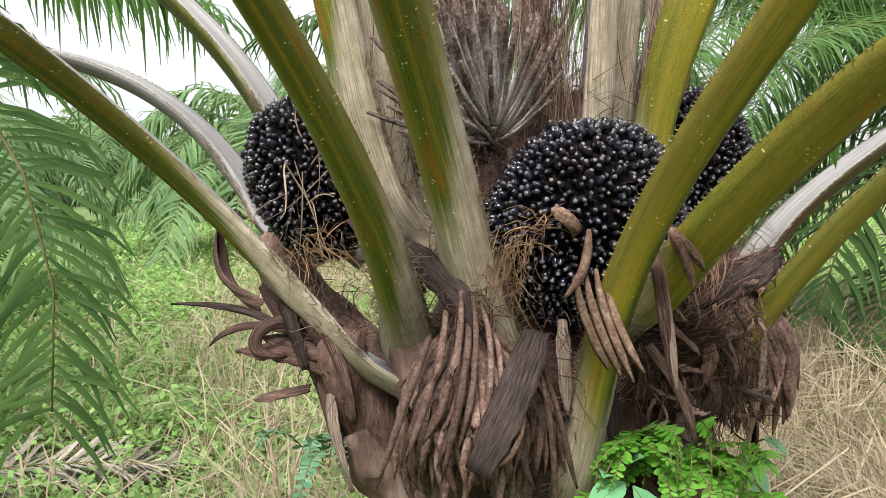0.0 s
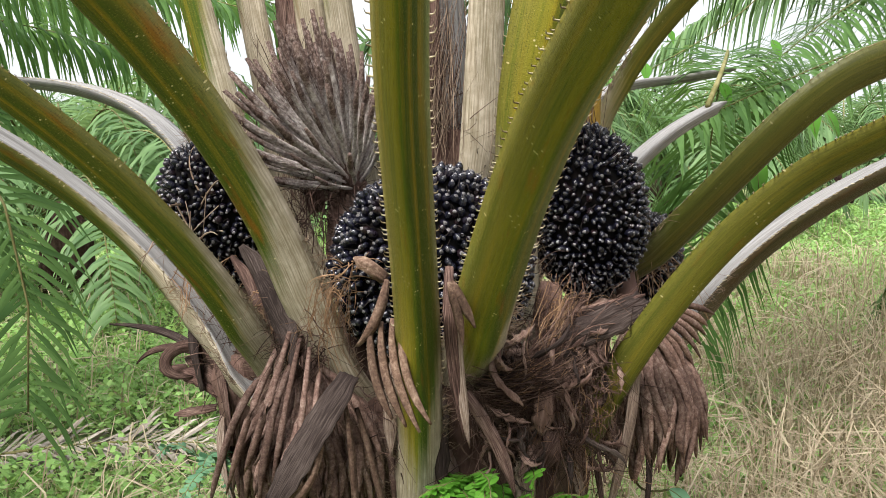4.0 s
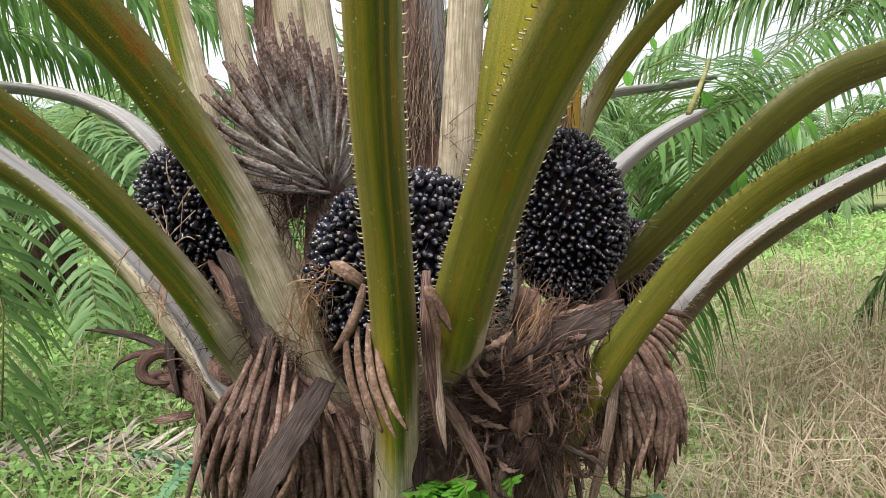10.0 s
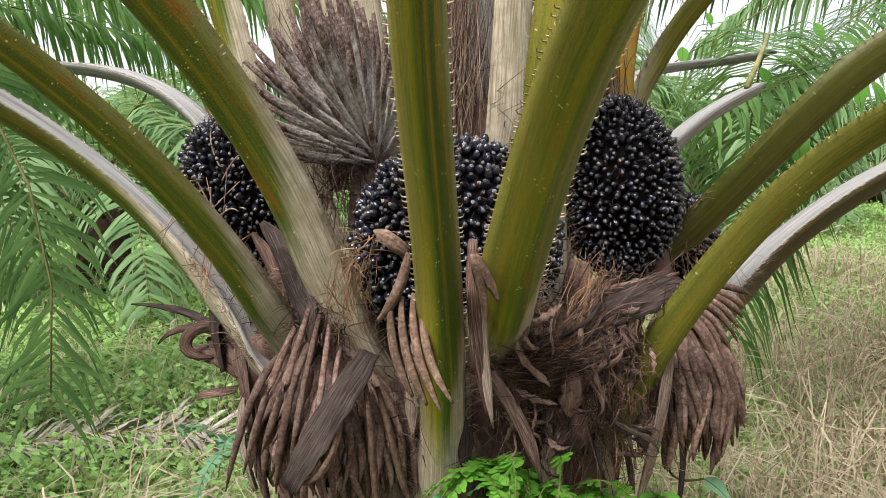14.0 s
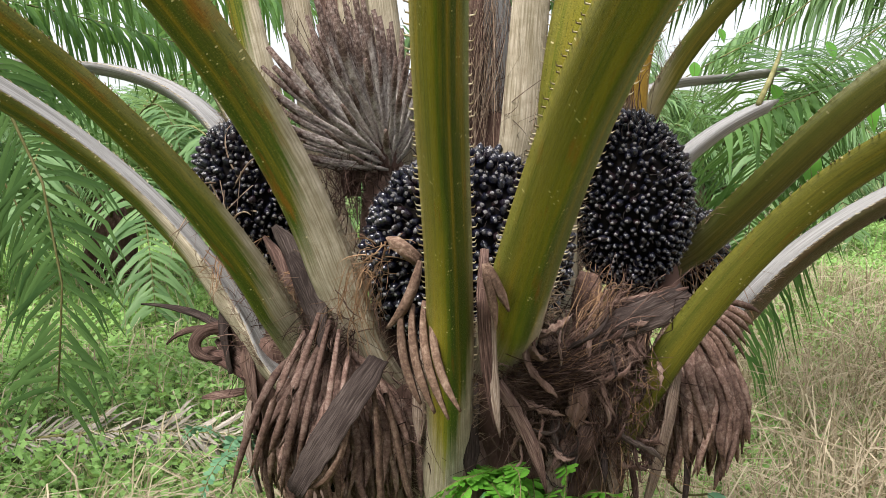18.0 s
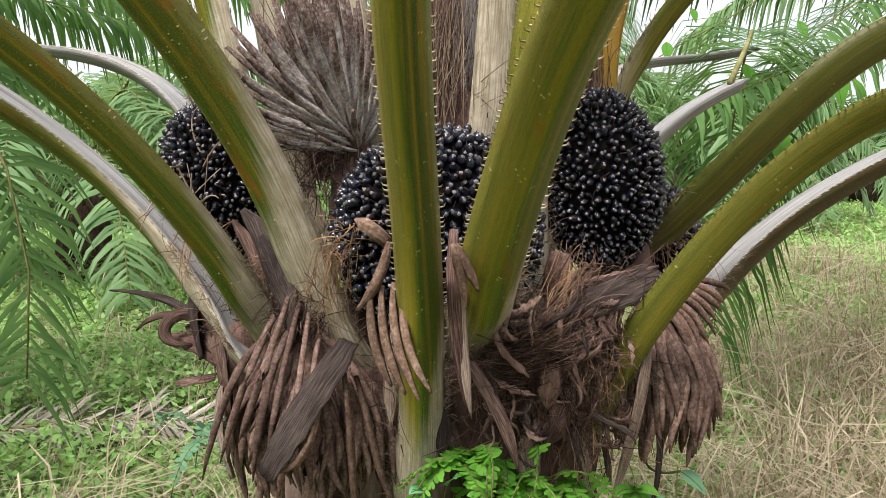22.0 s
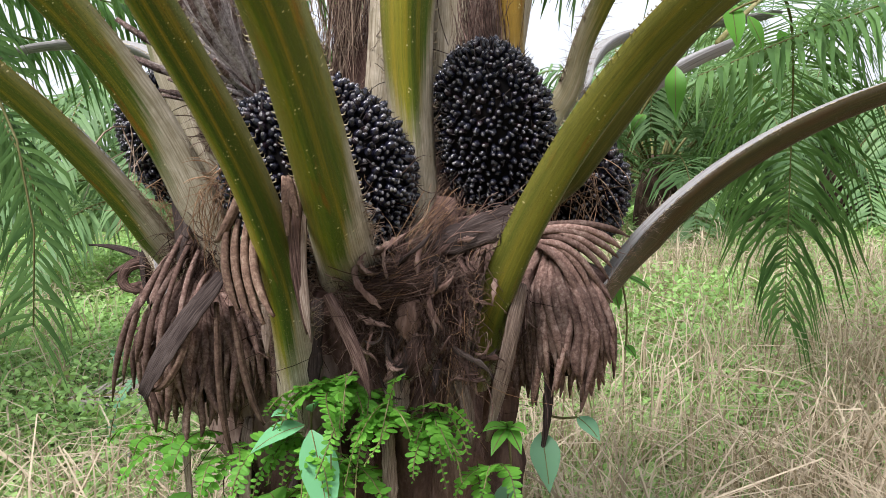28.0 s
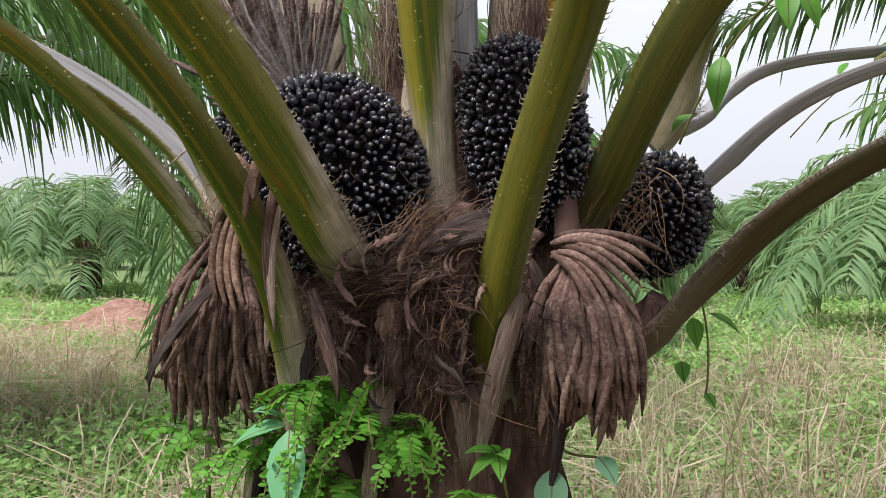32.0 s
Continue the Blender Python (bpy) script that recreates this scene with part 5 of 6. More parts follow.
# ---- ferns and vines on the stem ----
def fern(at, fronds, label, seed, mat_=None):
    r = np.random.default_rng(seed)
    ob = thing("fern", at, label, "fern", "ferns on the palm stem")
    for d, ln in fronds:
        soup = Soup()
        d = np.array(d, float)
        p0 = r.normal(0, 0.012, 3)
        flat = unit(np.array([d[0], d[1], 0.0]))
        sway = np.array([-flat[1], flat[0], 0.0]) * r.normal(0, 0.22) * ln
        sag = 0.35 + 0.6 * r.random()
        c = [p0, p0 + unit(d) * ln * 0.4 + np.array([0, 0, 0.06 * ln]), p0 + unit(d) * ln * 0.72 + sway * 0.4 + np.array([0, 0, -0.12 * ln]), p0 + unit(d) * ln * 0.70 + flat * 0.12 * ln + sway + np.array([0, 0, -sag * ln])]
        n = int(ln * 1.12 / 0.0040)
        pts = bezier(c, n)
        soup.tube(pts[::3], [0.0012] * len(pts[::3]), 4, 1, False)
        tan = np.gradient(pts, axis=0)
        up0 = unit(np.cross(np.cross(tan[0], (0, 0, 1)), tan[0]))
        for i in range(2, n):
            t = unit(tan[i])
            s = unit(np.cross(t, up0)) * (1 if i % 2 else -1)
            f = i / n
            w = 0.0190 * (0.16 + 0.84 * math.sin(math.pi * min(0.97, f * 0.72 + 0.25))) * (0.82 + 0.36 * r.random())
            dd = unit(s + t * 0.22 + np.array([0, 0, -0.25 * r.random()]) + r.normal(0, 0.20, 3))
            leaf = [pts[i], pts[i] + dd * w * 0.35, pts[i] + dd * w * 0.75, pts[i] + dd * w]
            soup.blade(leaf, [0.0020 * w / 0.017, 0.0040 * w / 0.017, 0.0038 * w / 0.017, 0.0014 * w / 0.017], t, 0.15)
        part("frond", soup.mesh("frond", [mat_ or M_FERN, M_RACHIS]), ob)
    return ob


def spray(n, low, high, seed, turn=0.0):
    """Directions and lengths of n fronds that fan out to the front."""
    r = np.random.default_rng(seed)
    return [((turn + r.normal(0, 0.62), -0.55 - 0.25 * r.random(), r.uniform(-0.35, 0.85)), r.uniform(low, high)) for _ in range(n)]


fern((0.025, -0.235, 0.755), spray(13, 0.10, 0.17, 1), "bright green sword fern growing from the stem", 1)
fern((0.095, -0.225, 0.715), spray(13, 0.12, 0.19, 2, 0.15), "bright green sword fern with drooping fronds", 2)
fern((0.165, -0.215, 0.690), spray(8, 0.09, 0.14, 3, 0.2), "small bright fern below the torn sheaths", 8)
fern((-0.035, -0.260, 0.665), spray(9, 0.09, 0.15, 4, -0.3), "bright fern at the foot of the green petiole", 9)
fern((0.04, -0.235, 0.62), spray(11, 0.12, 0.18, 5), "bright fern with long hanging fronds", 10)
fern((0.235, -0.17, 0.60), [((0.1, -0.5, 0.4), 0.14), ((0.4, -0.5, 0.2), 0.14), ((-0.2, -0.5, 0.2), 0.15), ((0.1, -0.6, -0.2), 0.16)], "small fern beneath the dead flower head", 3)
fern((-0.185, -0.235, 0.645), [((-0.3, -0.5, 0.2), 0.15), ((0.1, -0.6, 0.2), 0.16), ((-0.6, -0.3, 0.1), 0.16), ((0.4, -0.5, 0.0), 0.14), ((-0.1, -0.6, -0.2), 0.18)], "yellow-green fern under the dead flower head", 4)
fern((-0.285, -0.215, 0.645), [((-0.2, -0.6, 0.4), 0.13), ((-0.5, -0.3, 0.3), 0.15), ((0.2, -0.6, 0.2), 0.14), ((-0.5, -0.5, 0.0), 0.14)], "small bright fern beside old sheaths", 5)
fern((-0.45, 0.02, 0.70), [((-0.2, -0.4, 0.8), 0.16), ((-0.5, -0.2, 0.6), 0.15), ((0.1, -0.5, 0.5), 0.14), ((-0.3, -0.6, 0.1), 0.15)], "blue-green fern among dry sheaths", 6, M_BLUE)


def broad_leaf(base, d, ln, w, droop=0.35, up=(0, -0.4, 1)):
    """Geometry of one broad leaf with a stalk."""
    soup = Soup()
    base, d = np.array(base, float), unit(np.array(d, float))
    c = [base, base + d * ln * 0.35, base + d * ln * 0.7 - np.array([0, 0, droop * ln * 0.3]), base + d * ln - np.array([0, 0, droop * ln])]
    pts = bezier(c, 9)
    side = unit(np.cross(d, np.array(up, float)))
    prof = [0.06, 0.55, 0.86, 1.0, 0.97, 0.82, 0.58, 0.28, 0.02]
    soup.blade(pts, [w * 0.5 * q for q in prof], side, 0.22)
    soup.tube(pts[:8], [0.0012] * 8, 3, 1, False)
    return soup


def leafy_plant(at, leaves, label, name="climbing_vine", category="vine", mat_=None, stem=None, group=""):
    ob = thing(name, at, label, category, group)
    if stem:
        soup = Soup()
        soup.tube(bezier(stem, 14), [0.0022] * 14, 5)
        part("stem", soup.mesh("stem", M_RACHIS), ob)
    for base, d, ln, w in leaves:
        part("leaf", broad_leaf(base, d, ln, w).mesh("leaf", [mat_ or M_BROAD, M_RACHIS]), ob)
    return ob


leafy_plant((-0.022, -0.29, 0.695), [((0, -0.01, 0.01), (-0.90, -0.42, -0.10), 0.088, 0.046), ((0.012, -0.015, 0.005), (0.42, -0.55, -0.80), 0.125, 0.060), ((0.01, 0, 0.03), (0.25, -0.5, 0.7), 0.05, 0.026), ((-0.02, 0, 0.02), (-0.4, -0.5, 0.4), 0.05, 0.026)], "smooth blue-green seedling with two broad leaves among the ferns", "seedling", "plant", M_SEED, [(0, 0.06, -0.10), (0, 0.03, -0.05), (0, 0.0, 0), (0.01, 0, 0.04)], "seedlings on the stem")
leafy_plant((-0.13, -0.25, 0.55), [((0, 0, 0), (-0.5, -0.6, -0.2), 0.09, 0.055), ((0.02, 0, 0.02), (0.4, -0.6, 0.25), 0.09, 0.05), ((-0.14, 0.03, 0.0), (-0.3, -0.6, -0.3), 0.06, 0.05), ((0.0, 0, -0.03), (0.1, -0.7, -0.4), 0.08, 0.05)], "broad-leaved seedling low on the stem", "seedling", "plant", None, [(0, 0.06, -0.10), (0, 0.03, -0.05), (0, 0.01, 0), (0.01, 0, 0.02)], "seedlings on the stem")
fern((-0.06, -0.22, 0.57), [((-0.4, -0.6, 0.1), 0.18), ((0.1, -0.6, 0.1), 0.18), ((-0.1, -0.6, -0.3), 0.2), ((0.5, -0.5, -0.1), 0.17), ((0.3, -0.6, -0.3), 0.2)], "bright fern hanging low on the stem", 7)
leafy_plant((0.285, -0.185, 0.68), [((0, 0, 0), (-0.5, -0.5, 0.3), 0.055, 0.024), ((0, 0, 0), (0.5, -0.5, 0.3), 0.055, 0.024), ((0, 0, 0), (0.0, -0.6, 0.6), 0.05, 0.022), ((0, 0, 0), (-0.3, -0.7, -0.2), 0.055, 0.024), ((0, 0, 0), (0.4, -0.6, -0.2), 0.05, 0.024)], "dark green rosette seedling at the petiole foot", "seedling", "plant", None, [(0, 0.04, -0.10), (0, 0.03, -0.06), (0, 0.01, -0.02), (0, 0, 0)], "seedlings on the stem")
leafy_plant((0.33, -0.09, 0.645), [((0, 0, 0), (0.2, -0.5, -0.7), 0.08, 0.052), ((-0.05, -0.03, -0.08), (-0.1, -0.6, -0.6), 0.07, 0.046), ((0.06, 0.03, 0.02), (0.5, -0.3, -0.2), 0.05, 0.034)], "drooping dark-leaved vine below the dead flower head", "climbing_vine", "vine", M_BLUE, [(0, 0.06, 0.05), (0.0, 0.03, 0.03), (0, 0, 0.02), (0.06, 0.03, 0.02)], "vines on the palm")
leafy_plant((0.44, 0.27, 0.86), [((0, 0, 0), (0.3, -0.5, -0.6), 0.052, 0.031), ((0.03, 0.0, 0.01), (0.8, -0.1, -0.2), 0.059, 0.021), ((-0.02, 0, -0.08), (0.3, -0.6, -0.4), 0.042, 0.028), ((0.03, -0.02, -0.13), (0.5, -0.4, -0.3), 0.032, 0.020)], "dark green vine hanging behind the drooping petiole", "climbing_vine", "vine", None, [(0, 0.02, 0.06), (0.03, 0, 0.0), (0.04, -0.02, -0.07), (0.03, -0.02, -0.14)], "vines on the palm")
leafy_plant((0.555, 0.0, 1.27), [((0, 0, 0), (0.0, -0.5, -1.0), 0.075, 0.036), ((0.09, 0.0, 0.10), (0.15, -0.5, -1), 0.065, 0.036), ((0.115, -0.02, 0.075), (0.5, -0.3, -0.9), 0.05, 0.028), ((-0.05, 0.02, -0.08), (-0.4, -0.5, -0.3), 0.04, 0.026)], "green vine with small drooping leaves on a petiole", "climbing_vine", "vine", None, [(-0.08, 0.06, -0.12), (-0.02, 0.02, 0.0), (0.05, 0.0, 0.08), (0.13, -0.02, 0.10)], "vines on the palm")
leafy_plant((0.66, 1.35, 1.56), [((0, 0, 0), (0.0, -0.4, -1.0), 0.051, 0.037), ((-0.10, 0, -0.05), (-0.4, -0.4, -0.5), 0.042, 0.030), ((0.1, 0.1, 0.12), (0.3, -0.3, -0.8), 0.042, 0.030), ((0.28, 0.1, -0.06), (0.3, -0.4, -0.8), 0.072, 0.048), ((0.45, 0.1, 0.08), (0.3, -0.4, -0.8), 0.060, 0.042), ((0.2, 0.2, 0.30), (0.3, -0.4, -0.8), 0.048, 0.036)], "pale green heart-leaved vine climbing between the palms", "climbing_vine", "vine", None, [(-0.25, 0, -0.25), (0, 0, 0.05), (0.2, 0.1, 0.0), (0.5, 0.2, 0.3)], "vines on the palm")

# ---- neighbouring palms ----
def frond_soup(c, ln_leaf, gap, r, hang=0.55, start=0.12, wid=0.016, twist=0.0, rad=0.014, side=None):
    """A whole pinnate frond along a curve: rachis and two rows of drooping leaflets."""
    soup = Soup()
    pts = bezier(c, 40)
    along = np.r_[0, np.cumsum(np.linalg.norm(np.diff(pts, axis=0), axis=1))]
    tan = np.gradient(pts, axis=0)
    soup.tube(pts[::3], np.linspace(rad, rad * 0.2, len(pts[::3])), 5, 1)
    a = start * along[-1]
    while a < along[-1]:
        p = np.array([np.interp(a, along, pts[:, k]) for k in range(3)])
        t = unit(np.array([np.interp(a, along, tan[:, k]) for k in range(3)]))
        f = a / along[-1]
        s = np.cross(t, (0, 0, 1.0))
        s = unit(s) if np.linalg.norm(s) > 0.2 else unit(np.cross(t, (math.cos(twist), math.sin(twist), 0)))
        if side is not None and t[2] < -0.3:
            s = unit(np.array(side) - t * np.dot(side, t))
        for sign in (-1, 1):
            L = ln_leaf * (0.45 + 0.75 * math.sin(math.pi * min(0.95, 0.12 + 0.85 * f))) * (0.8 + 0.4 * r.random())
            d = unit(s * sign + t * (0.45 + 0.3 * r.random()) + np.array([0, 0, r.normal(0.05, 0.22)]))
            g = hang * (0.6 + 0.8 * r.random())
            q = [p, p + d * L * 0.35 + np.array([0, 0, -0.03 * L]), p + d * L * 0.72 + np.array([0, 0, -0.30 * g * L]), p + d * L * 0.95 + np.array([0, 0, -0.85 * g * L])]
            soup.blade(q, [wid * 0.4, wid, wid * 0.8, wid * 0.1], t, 0.2)
        a += gap * (0.8 + 0.4 * r.random())
    return soup


def far_palm(at, fronds, length, lift, label, seed, leaf_mat, gap, leaf, wid, trunk_h=0.6, turn=None):
    r = np.random.default_rng(seed)
    ob = thing("oil_palm", at, label, "palm tree", "plantation palms")
    soup = Soup()
    soup.tube([(0, 0, -0.2), (0, 0, trunk_h * 0.5), (0.02, 0, trunk_h), (0, 0, trunk_h + 0.5)], [0.34, 0.30, 0.28, 0.10], 12)
    part("trunk", soup.mesh("trunk", M_TRUNK), ob)
    for k in range(fronds):
        q = k * 2.39996 + r.normal(0, 0.12)
        f = (k + 0.5) / fronds
        elev = radians(80 - 68 * f)
        L = length * (0.85 + 0.3 * r.random())
        d = np.array([math.cos(q), math.sin(q), 0.0])
        z0 = trunk_h + 0.45 - 0.3 * f
        up, out = math.sin(elev), math.cos(elev)
        b = d * 0.15 + np.array([0, 0, z0])
        c = [b, b + (d * out + np.array([0, 0, up])) * L * 0.4, b + d * L * (0.35 + 0.35 * out) + np.array([0, 0, L * (0.70 * up * lift - 0.02)]), b + d * L * (0.55 + 0.35 * out) + np.array([0, 0, L * (0.62 * up * lift - 0.42 - 0.1 * r.random())])]
        c[3][2] = max(c[3][2], 0.25)
        part("frond", frond_soup(c, leaf, gap, r, 0.6, 0.14, wid, q, 0.02).mesh("frond", [leaf_mat, M_RACHIS]), ob)
    return ob


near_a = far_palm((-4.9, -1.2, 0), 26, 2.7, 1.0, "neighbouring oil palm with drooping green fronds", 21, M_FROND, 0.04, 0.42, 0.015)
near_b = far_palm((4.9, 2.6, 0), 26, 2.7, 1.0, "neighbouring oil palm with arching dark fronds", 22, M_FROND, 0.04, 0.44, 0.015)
back_a = far_palm((0.8, 11.0, 0), 26, 3.1, 1.0, "oil palm further back in the row, haze in its colour", 23, M_FROND_HAZE, 0.055, 0.5, 0.022)
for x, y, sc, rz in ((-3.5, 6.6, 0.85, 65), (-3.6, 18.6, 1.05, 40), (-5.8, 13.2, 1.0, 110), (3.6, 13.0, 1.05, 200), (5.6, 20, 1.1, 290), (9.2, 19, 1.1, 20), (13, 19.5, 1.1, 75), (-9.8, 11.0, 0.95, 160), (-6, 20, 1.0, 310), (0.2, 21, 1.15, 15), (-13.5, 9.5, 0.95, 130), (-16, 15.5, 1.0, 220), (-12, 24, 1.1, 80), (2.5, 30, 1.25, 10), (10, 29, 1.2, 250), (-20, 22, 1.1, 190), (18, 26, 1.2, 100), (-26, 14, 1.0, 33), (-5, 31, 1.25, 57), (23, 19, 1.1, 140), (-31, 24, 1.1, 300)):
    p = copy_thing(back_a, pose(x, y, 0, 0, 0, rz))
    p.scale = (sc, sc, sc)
    tagged(p, "distant oil palm in the plantation, haze in its colour" if y > 14 else "oil palm behind the field, haze in its colour")


def lone_frond(c, leaf, gap, label, seed, hang, wid=0.012, mat_=None, start=0.05, rad=0.010, side=None):
    r = np.random.default_rng(seed)
    ob = thing("palm_frond", tuple(c[0]), label, "palm frond", "drooping fronds")
    local = [np.array(p, float) - np.array(c[0], float) for p in c]
    s = frond_soup(local, leaf, gap, r, hang, start, wid, 0.5, rad, side)
    stalk, leaves = Soup(), Soup()
    for f, k in zip(s.f, s.s):
        (stalk if k else leaves).f.append(f)
    for half, m, nm in ((stalk, M_RACHIS, "rachis"), (leaves, mat_ or M_FROND, "foliage")):
        used = sorted({i for f in half.f for i in f})
        at = {i: n for n, i in enumerate(used)}
        part(nm, mesh_from(nm, [s.v[i] for i in used], [tuple(at[i] for i in f) for f in half.f], m), ob, "", "stuff" if nm == "foliage" else "")
    return ob


# fronds of the neighbours that reach into the gap beside the fruiting palm
lone_frond([(-4.6, -1.0, 1.3), (-2.2, 0.75, 2.5), (-0.74, 0.27, 1.75), (-0.91, 0.25, 0.74)], 0.27, 0.020, "dark green frond hanging straight down at its tip", 31, 0.5, 0.0065, side=(1.0, -0.2, 0.0))
lone_frond([(-4.6, -1.0, 1.2), (-2.6, 0.9, 2.3), (-1.35, 0.75, 1.7), (-1.15, 0.65, 0.95)], 0.27, 0.022, "drooping green frond of the neighbouring palm", 32, 0.8, 0.008, side=(0.9, -0.4, 0.0))
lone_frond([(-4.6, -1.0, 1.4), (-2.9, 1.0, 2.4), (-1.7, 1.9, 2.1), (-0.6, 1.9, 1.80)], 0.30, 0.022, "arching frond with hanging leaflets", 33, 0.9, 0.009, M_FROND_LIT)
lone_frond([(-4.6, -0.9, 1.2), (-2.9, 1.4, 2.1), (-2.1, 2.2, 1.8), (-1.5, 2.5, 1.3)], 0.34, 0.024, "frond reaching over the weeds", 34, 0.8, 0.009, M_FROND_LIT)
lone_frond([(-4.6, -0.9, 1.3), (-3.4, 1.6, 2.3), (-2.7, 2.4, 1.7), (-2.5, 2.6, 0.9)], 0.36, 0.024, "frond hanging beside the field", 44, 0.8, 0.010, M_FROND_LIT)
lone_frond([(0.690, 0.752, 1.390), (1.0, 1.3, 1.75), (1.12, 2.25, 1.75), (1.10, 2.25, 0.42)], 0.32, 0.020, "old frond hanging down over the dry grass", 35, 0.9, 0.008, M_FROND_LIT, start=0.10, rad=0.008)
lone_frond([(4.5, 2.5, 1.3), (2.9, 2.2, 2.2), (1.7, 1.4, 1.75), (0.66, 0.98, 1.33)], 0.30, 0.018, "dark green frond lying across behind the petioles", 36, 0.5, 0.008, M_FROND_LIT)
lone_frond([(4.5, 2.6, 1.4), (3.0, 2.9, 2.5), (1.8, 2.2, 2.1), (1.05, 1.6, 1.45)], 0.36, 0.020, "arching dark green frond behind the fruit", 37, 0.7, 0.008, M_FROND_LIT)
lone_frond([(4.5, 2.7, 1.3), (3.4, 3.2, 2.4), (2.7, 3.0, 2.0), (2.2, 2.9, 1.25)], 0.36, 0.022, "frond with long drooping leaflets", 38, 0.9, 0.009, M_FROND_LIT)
lone_frond([(0.8, 10.7, 1.2), (0.5, 8.6, 2.7), (0.4, 7.2, 2.4), (0.3, 6.4, 1.5)], 0.42, 0.03, "green frond of a palm further back, haze in its colour", 39, 0.8, 0.016, M_FROND_HAZE)
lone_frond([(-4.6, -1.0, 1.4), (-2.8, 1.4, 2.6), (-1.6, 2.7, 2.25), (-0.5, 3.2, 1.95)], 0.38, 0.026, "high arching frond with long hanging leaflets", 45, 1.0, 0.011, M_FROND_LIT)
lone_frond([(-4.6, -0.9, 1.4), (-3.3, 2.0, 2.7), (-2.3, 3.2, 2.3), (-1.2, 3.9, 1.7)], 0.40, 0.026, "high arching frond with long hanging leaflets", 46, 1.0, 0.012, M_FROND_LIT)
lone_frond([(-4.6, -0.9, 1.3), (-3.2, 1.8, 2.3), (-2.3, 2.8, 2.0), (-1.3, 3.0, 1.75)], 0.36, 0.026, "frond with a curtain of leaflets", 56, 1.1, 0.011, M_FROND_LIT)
lone_frond([(4.6, 2.8, 1.4), (3.2, 3.6, 2.9), (1.9, 3.7, 2.7), (0.8, 3.6, 2.1)], 0.38, 0.024, "high arching frond with long hanging leaflets", 47, 1.0)
lone_frond([(4.6, 2.8, 1.4), (3.6, 4.4, 3.0), (2.6, 4.9, 2.8), (1.6, 5.0, 2.0)], 0.42, 0.028, "high arching frond with long hanging leaflets", 48, 1.0, 0.014, M_FROND_HAZE)
lone_frond([(0.8, 10.8, 1.3), (1.4, 8.4, 3.2), (1.3, 6.6, 2.9), (1.1, 5.6, 1.7)], 0.46, 0.03, "green frond of a palm further back, haze in its colour", 49, 0.9, 0.018, M_FROND_HAZE)
lone_frond([(-2.0, 1.85, 0.07), (-1.6, 1.98, 0.12), (-1.2, 2.05, 0.11), (-0.75, 2.0, 0.06)], 0.24, 0.013, "grey dead frond lying on the ground", 41, 0.12, 0.009, M_GREYFROND, 0.0, 0.010)
lone_frond([(-1.5, 1.15, 0.05), (-1.3, 1.2, 0.08), (-1.05, 1.25, 0.08), (-0.75, 1.2, 0.04)], 0.15, 0.016, "broken grey dead frond among the weeds", 42, 0.12, 0.008, M_GREYFROND, 0.0, 0.008)

lone_frond([(4.5, 2.6, 1.4), (2.6, 2.9, 2.7), (1.0, 2.5, 2.3), (-0.35, 2.1, 1.72)], 0.34, 0.022, "dark frond arching over behind the fruiting palm", 61, 0.7, 0.009)
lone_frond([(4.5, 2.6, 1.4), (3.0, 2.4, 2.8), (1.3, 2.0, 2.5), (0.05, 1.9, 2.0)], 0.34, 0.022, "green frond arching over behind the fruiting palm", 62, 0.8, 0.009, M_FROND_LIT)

# ---- ground cover ----
def wedge(n, r, near=2.0, far=17.0, power=1.7, lo=-62, hi=48):
    q = np.radians(r.uniform(lo, hi, n))
    d = near + (far - near) * r.random(n) ** power
    return np.stack([d * np.sin(q), -1.5 + d * np.cos(q)], 1), d


def patch_value(x, y):
    return noise.noise(Vector((x * 0.55, y * 0.55, 7.7))) + 0.5 * noise.noise(Vector((x * 1.7, y * 1.7, 2.2)))


def bare(x, y):
    """The strip where dead fronds lie is nearly free of plants."""
    return -2.0 < x < -0.7 and 1.7 < y < 2.3


def dryness(x, y):
    """How straw-covered the field is at a place, 0 to 1."""
    p = patch_value(x, y)
    v = 0.30 + 0.42 * min(x, 1.4) + 0.6 * p + 0.40 * max(0.0, -x - 2.8)
    if x > -0.6:
        v -= 0.26 * max(0.0, min(4.0, y - 2.4))
        if y < 7.5:
            v = max(v, (0.32 if x < 1.3 else 0.16) + 0.7 * p)
    if y < 3.2 and x < -3.0:
        v = max(v, 0.40 + 0.6 * p)
    return max(0.0, min(1.0, v))


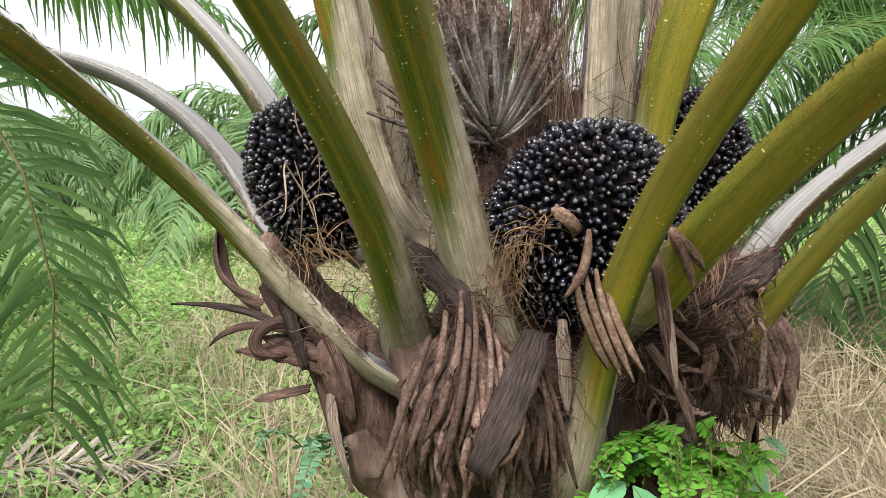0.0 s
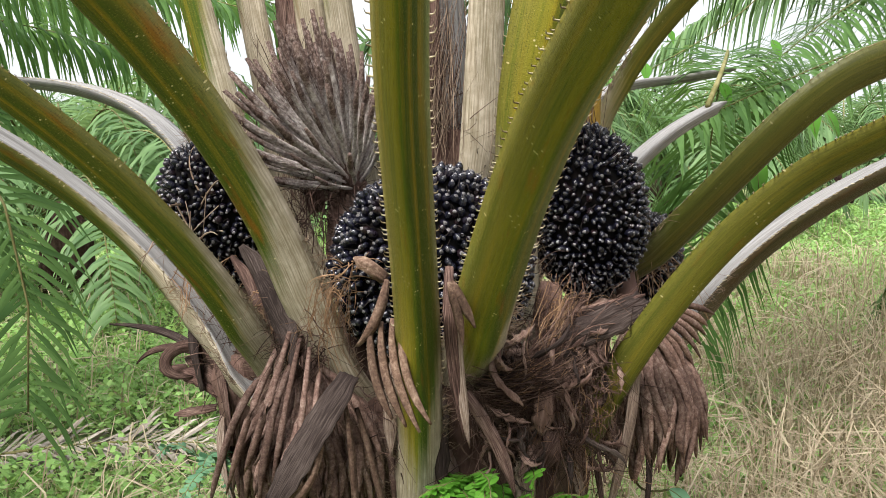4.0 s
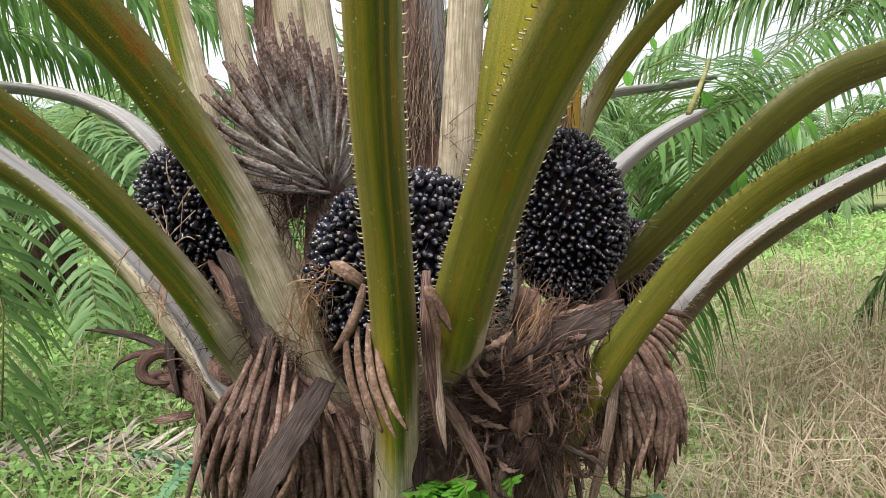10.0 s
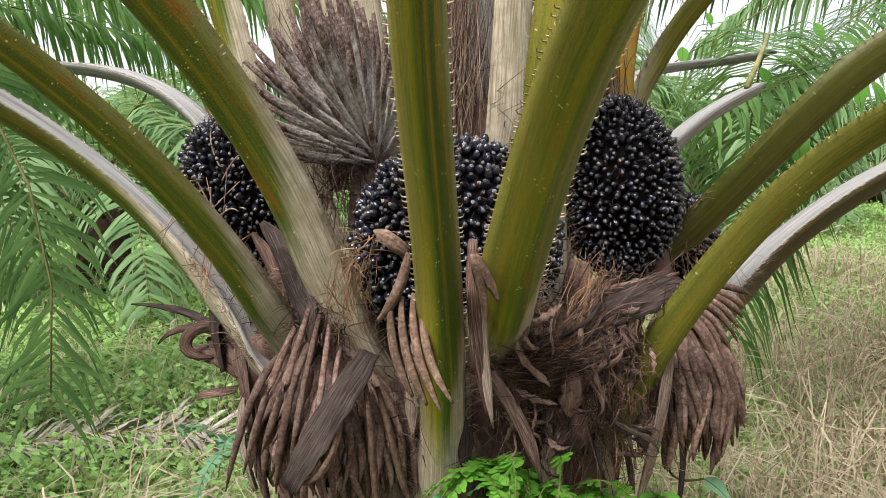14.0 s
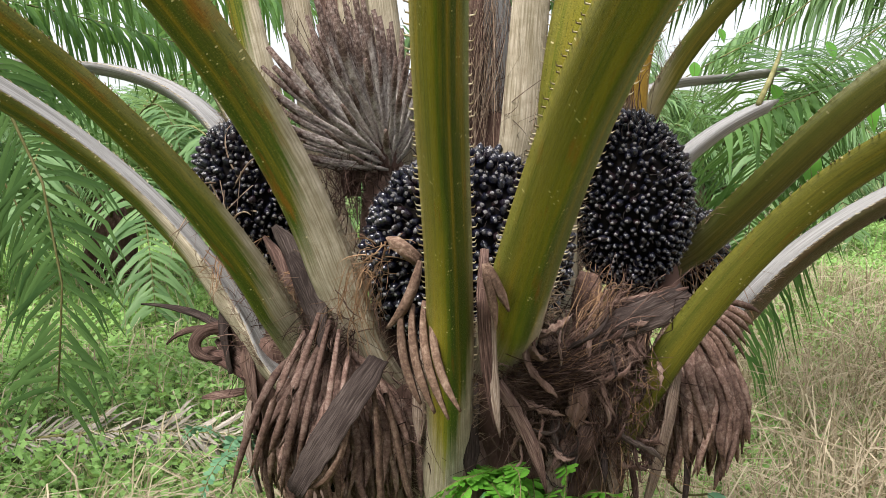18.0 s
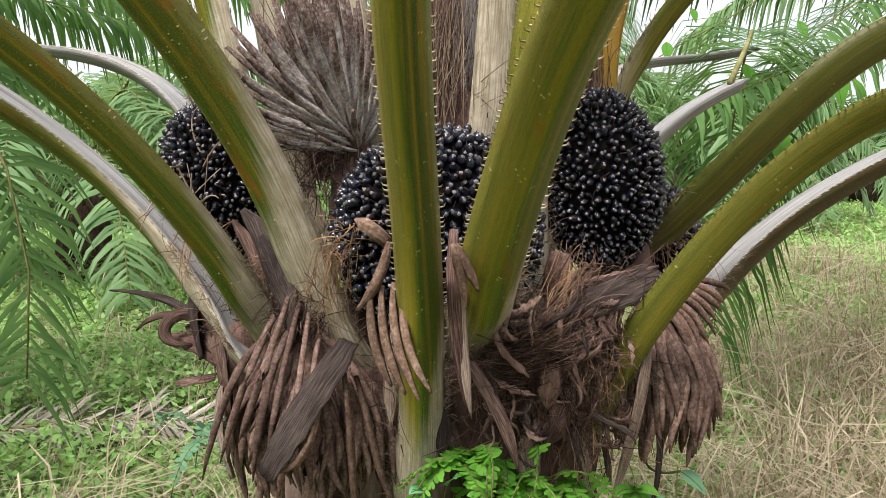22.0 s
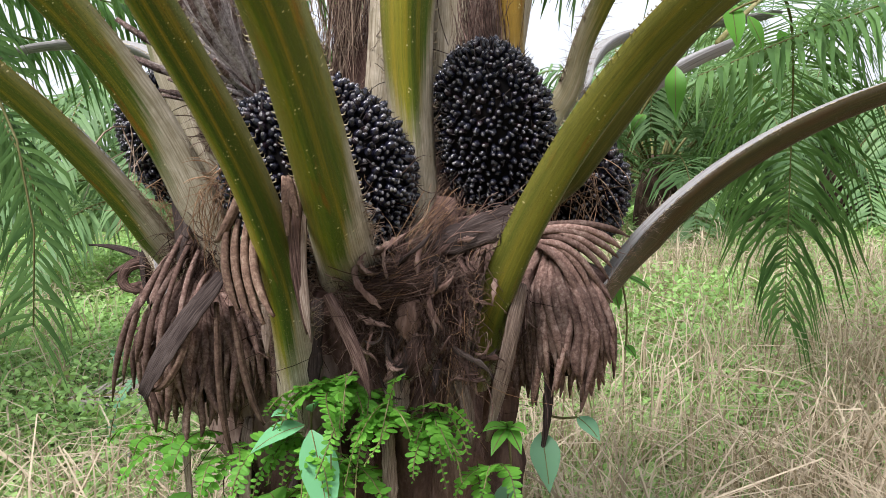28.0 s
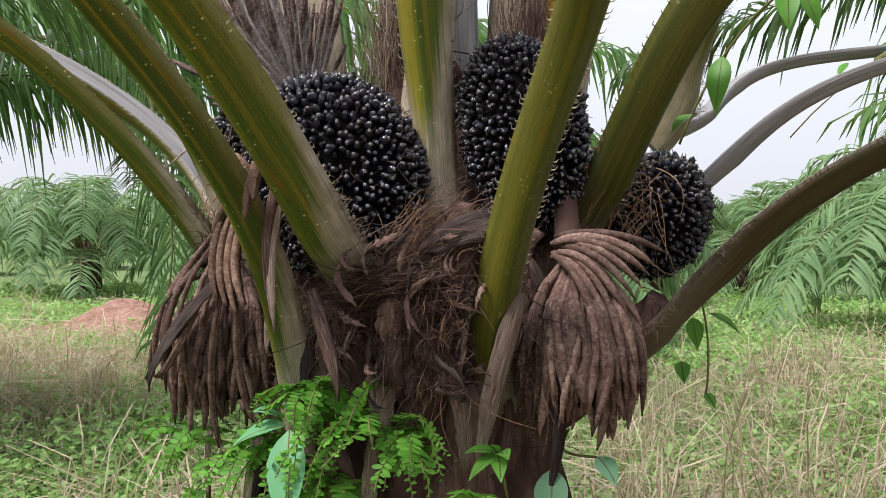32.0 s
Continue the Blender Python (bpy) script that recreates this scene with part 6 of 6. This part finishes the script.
def herbs(n, seed, name, label, mat_, lo, hi, size, height, want, far=20.0):
    r = np.random.default_rng(seed)
    xy, dist = wedge(n, r, 1.7, far, 1.6, lo, hi)
    verts, faces = [], []
    for (x, y), d in zip(xy, dist):
        if math.hypot(x, y) < 0.42 or r.random() > want(x, y) or (bare(x, y) and r.random() < 0.9):
            continue
        g = ground_height(x, y)
        tall = height * (0.4 + 0.8 * r.random()) * (0.7 + 0.6 * max(-0.6, patch_value(x * 1.5, y * 1.5)))
        big = size * (1 + 0.10 * d)
        for _ in range(7):
            c = np.array([x + r.normal(0, 0.035 * (1 + 0.08 * d)), y + r.normal(0, 0.035 * (1 + 0.08 * d)), g + tall * (0.25 + 0.75 * r.random())])
            q, tilt = r.random() * 6.283, r.normal(0, 0.5)
            a = np.array([math.cos(q), math.sin(q), tilt]) * big * (0.6 + 0.7 * r.random())
            b = np.array([-math.sin(q), math.cos(q), r.normal(0, 0.4)]) * big * 0.42
            k = len(verts)
            verts += [c, c + a * 0.5 + b, c + a, c + a * 0.5 - b]
            faces += [(k, k + 1, k + 2), (k, k + 2, k + 3)]
    tagged(new(name, mesh_from(name, verts, faces, mat_, smooth=False)), label, "plants", "", "stuff")


def grass(n, seed, name, label, mat_, lo, hi, ln, wid, want, lie=0.5, far=16.0):
    r = np.random.default_rng(seed)
    xy, dist = wedge(n, r, 1.75, far, 1.6, lo, hi)
    verts, faces = [], []
    for (x, y), d in zip(xy, dist):
        if math.hypot(x, y) < 0.40 or r.random() > want(x, y) or (bare(x, y) and r.random() < 0.85):
            continue
        g = ground_height(x, y)
        tuft = 0.55 + 0.9 * max(0.0, 0.5 + noise.noise(Vector((x * 3.3, y * 3.3, 9.0))))
        for _ in range(3):
            p = np.array([x + r.normal(0, 0.02), y + r.normal(0, 0.02), g - 0.01])
            q = r.random() * 6.283
            L = ln * (0.5 + 0.9 * r.random()) * tuft
            lean = lie * (0.2 + 1.1 * r.random())
            h = np.array([math.cos(q), math.sin(q), 0.0])
            m1 = p + (h * lean * 0.25 + np.array([0, 0, 0.5])) * L
            m2 = p + (h * lean * 0.70 + np.array([0, 0, 0.78 - 0.25 * lean])) * L
            m3 = p + (h * lean * 1.15 + np.array([0, 0, 0.85 - 0.62 * lean])) * L
            w = np.array([-h[1], h[0], r.normal(0, 0.3)]) * wid * (0.6 + 0.8 * r.random()) * (1 + 0.12 * d)
            k = len(verts)
            verts += [p - w, p + w, m1 - w, m1 + w, m2 - w * 0.7, m2 + w * 0.7, m3]
            faces += [(k, k + 1, k + 3, k + 2), (k + 2, k + 3, k + 5, k + 4), (k + 4, k + 5, k + 6)]
    tagged(new(name, mesh_from(name, verts, faces, mat_, smooth=False)), label, "grass", "", "stuff")


herbs(46000, 51, "low_weeds", "bright green low weeds with small round leaves", M_HERB, -62, 48, 0.024, 0.25, lambda x, y: 1.15 - dryness(x, y))
grass(9000, 52, "green_grass", "fresh green grass among the weeds", M_GRASS, -62, 48, 0.26, 0.0018, lambda x, y: 0.25 + 0.5 * dryness(x, y), 0.6)
grass(40000, 53, "dry_grass", "long tangled straw-coloured dry grass", M_DRY, -62, 48, 0.42, 0.0016, lambda x, y: dryness(x, y) * 0.98 + 0.03, 0.95)
grass(5000, 54, "dry_litter", "pale dry grass stalks lying among the weeds", M_DRY, -62, 10, 0.28, 0.0020, lambda x, y: 0.22 if y > 2.6 else 0.6, 1.1)

grass(5000, 55, "dry_grass", "straw-coloured dry grass round the palm", M_DRY, 48, 298, 0.36, 0.0026, lambda x, y: 0.3 + 0.6 * dryness(x, y), 0.9, 8.0)
herbs(5000, 56, "low_weeds", "low green weeds round the palm", M_HERB, 48, 298, 0.022, 0.2, lambda x, y: 1.0 - 0.8 * dryness(x, y), 8.0)


# ---- heap of red soil at the field's edge ----
def soil_heap(at, size, seed):
    n, m, verts, faces = 40, 16, [], []
    for i in range(m + 1):
        f = i / m
        for k in range(n):
            q = 2 * math.pi * k / n
            x, y = size[0] * f * math.cos(q), size[1] * f * math.sin(q)
            h = size[2] * (0.5 + 0.5 * math.cos(math.pi * f)) * (1 + 0.5 * noise.noise(Vector((x * 2 + seed, y * 2, 0.5)))) + 0.05 * noise.noise(Vector((x * 7, y * 7, seed))) * (1 - f)
            verts.append((x, y, h - 0.03))
    for i in range(m):
        for k in range(n):
            faces.append((i * n + k, (i + 1) * n + k, (i + 1) * n + (k + 1) % n, i * n + (k + 1) % n))
    ob = new("soil_heap", mesh_from("soil_heap", verts, faces, M_SOIL))
    ob.location = (at[0], at[1], ground_height(*at))
    tagged(ob, "low heap of crumbly red-brown soil in the field", "soil heap")


soil_heap((-6.9, 5.2), (2.4, 1.6, 0.40), 3)
soil_heap((-5.4, 3.3), (1.5, 1.0, 0.16), 8)
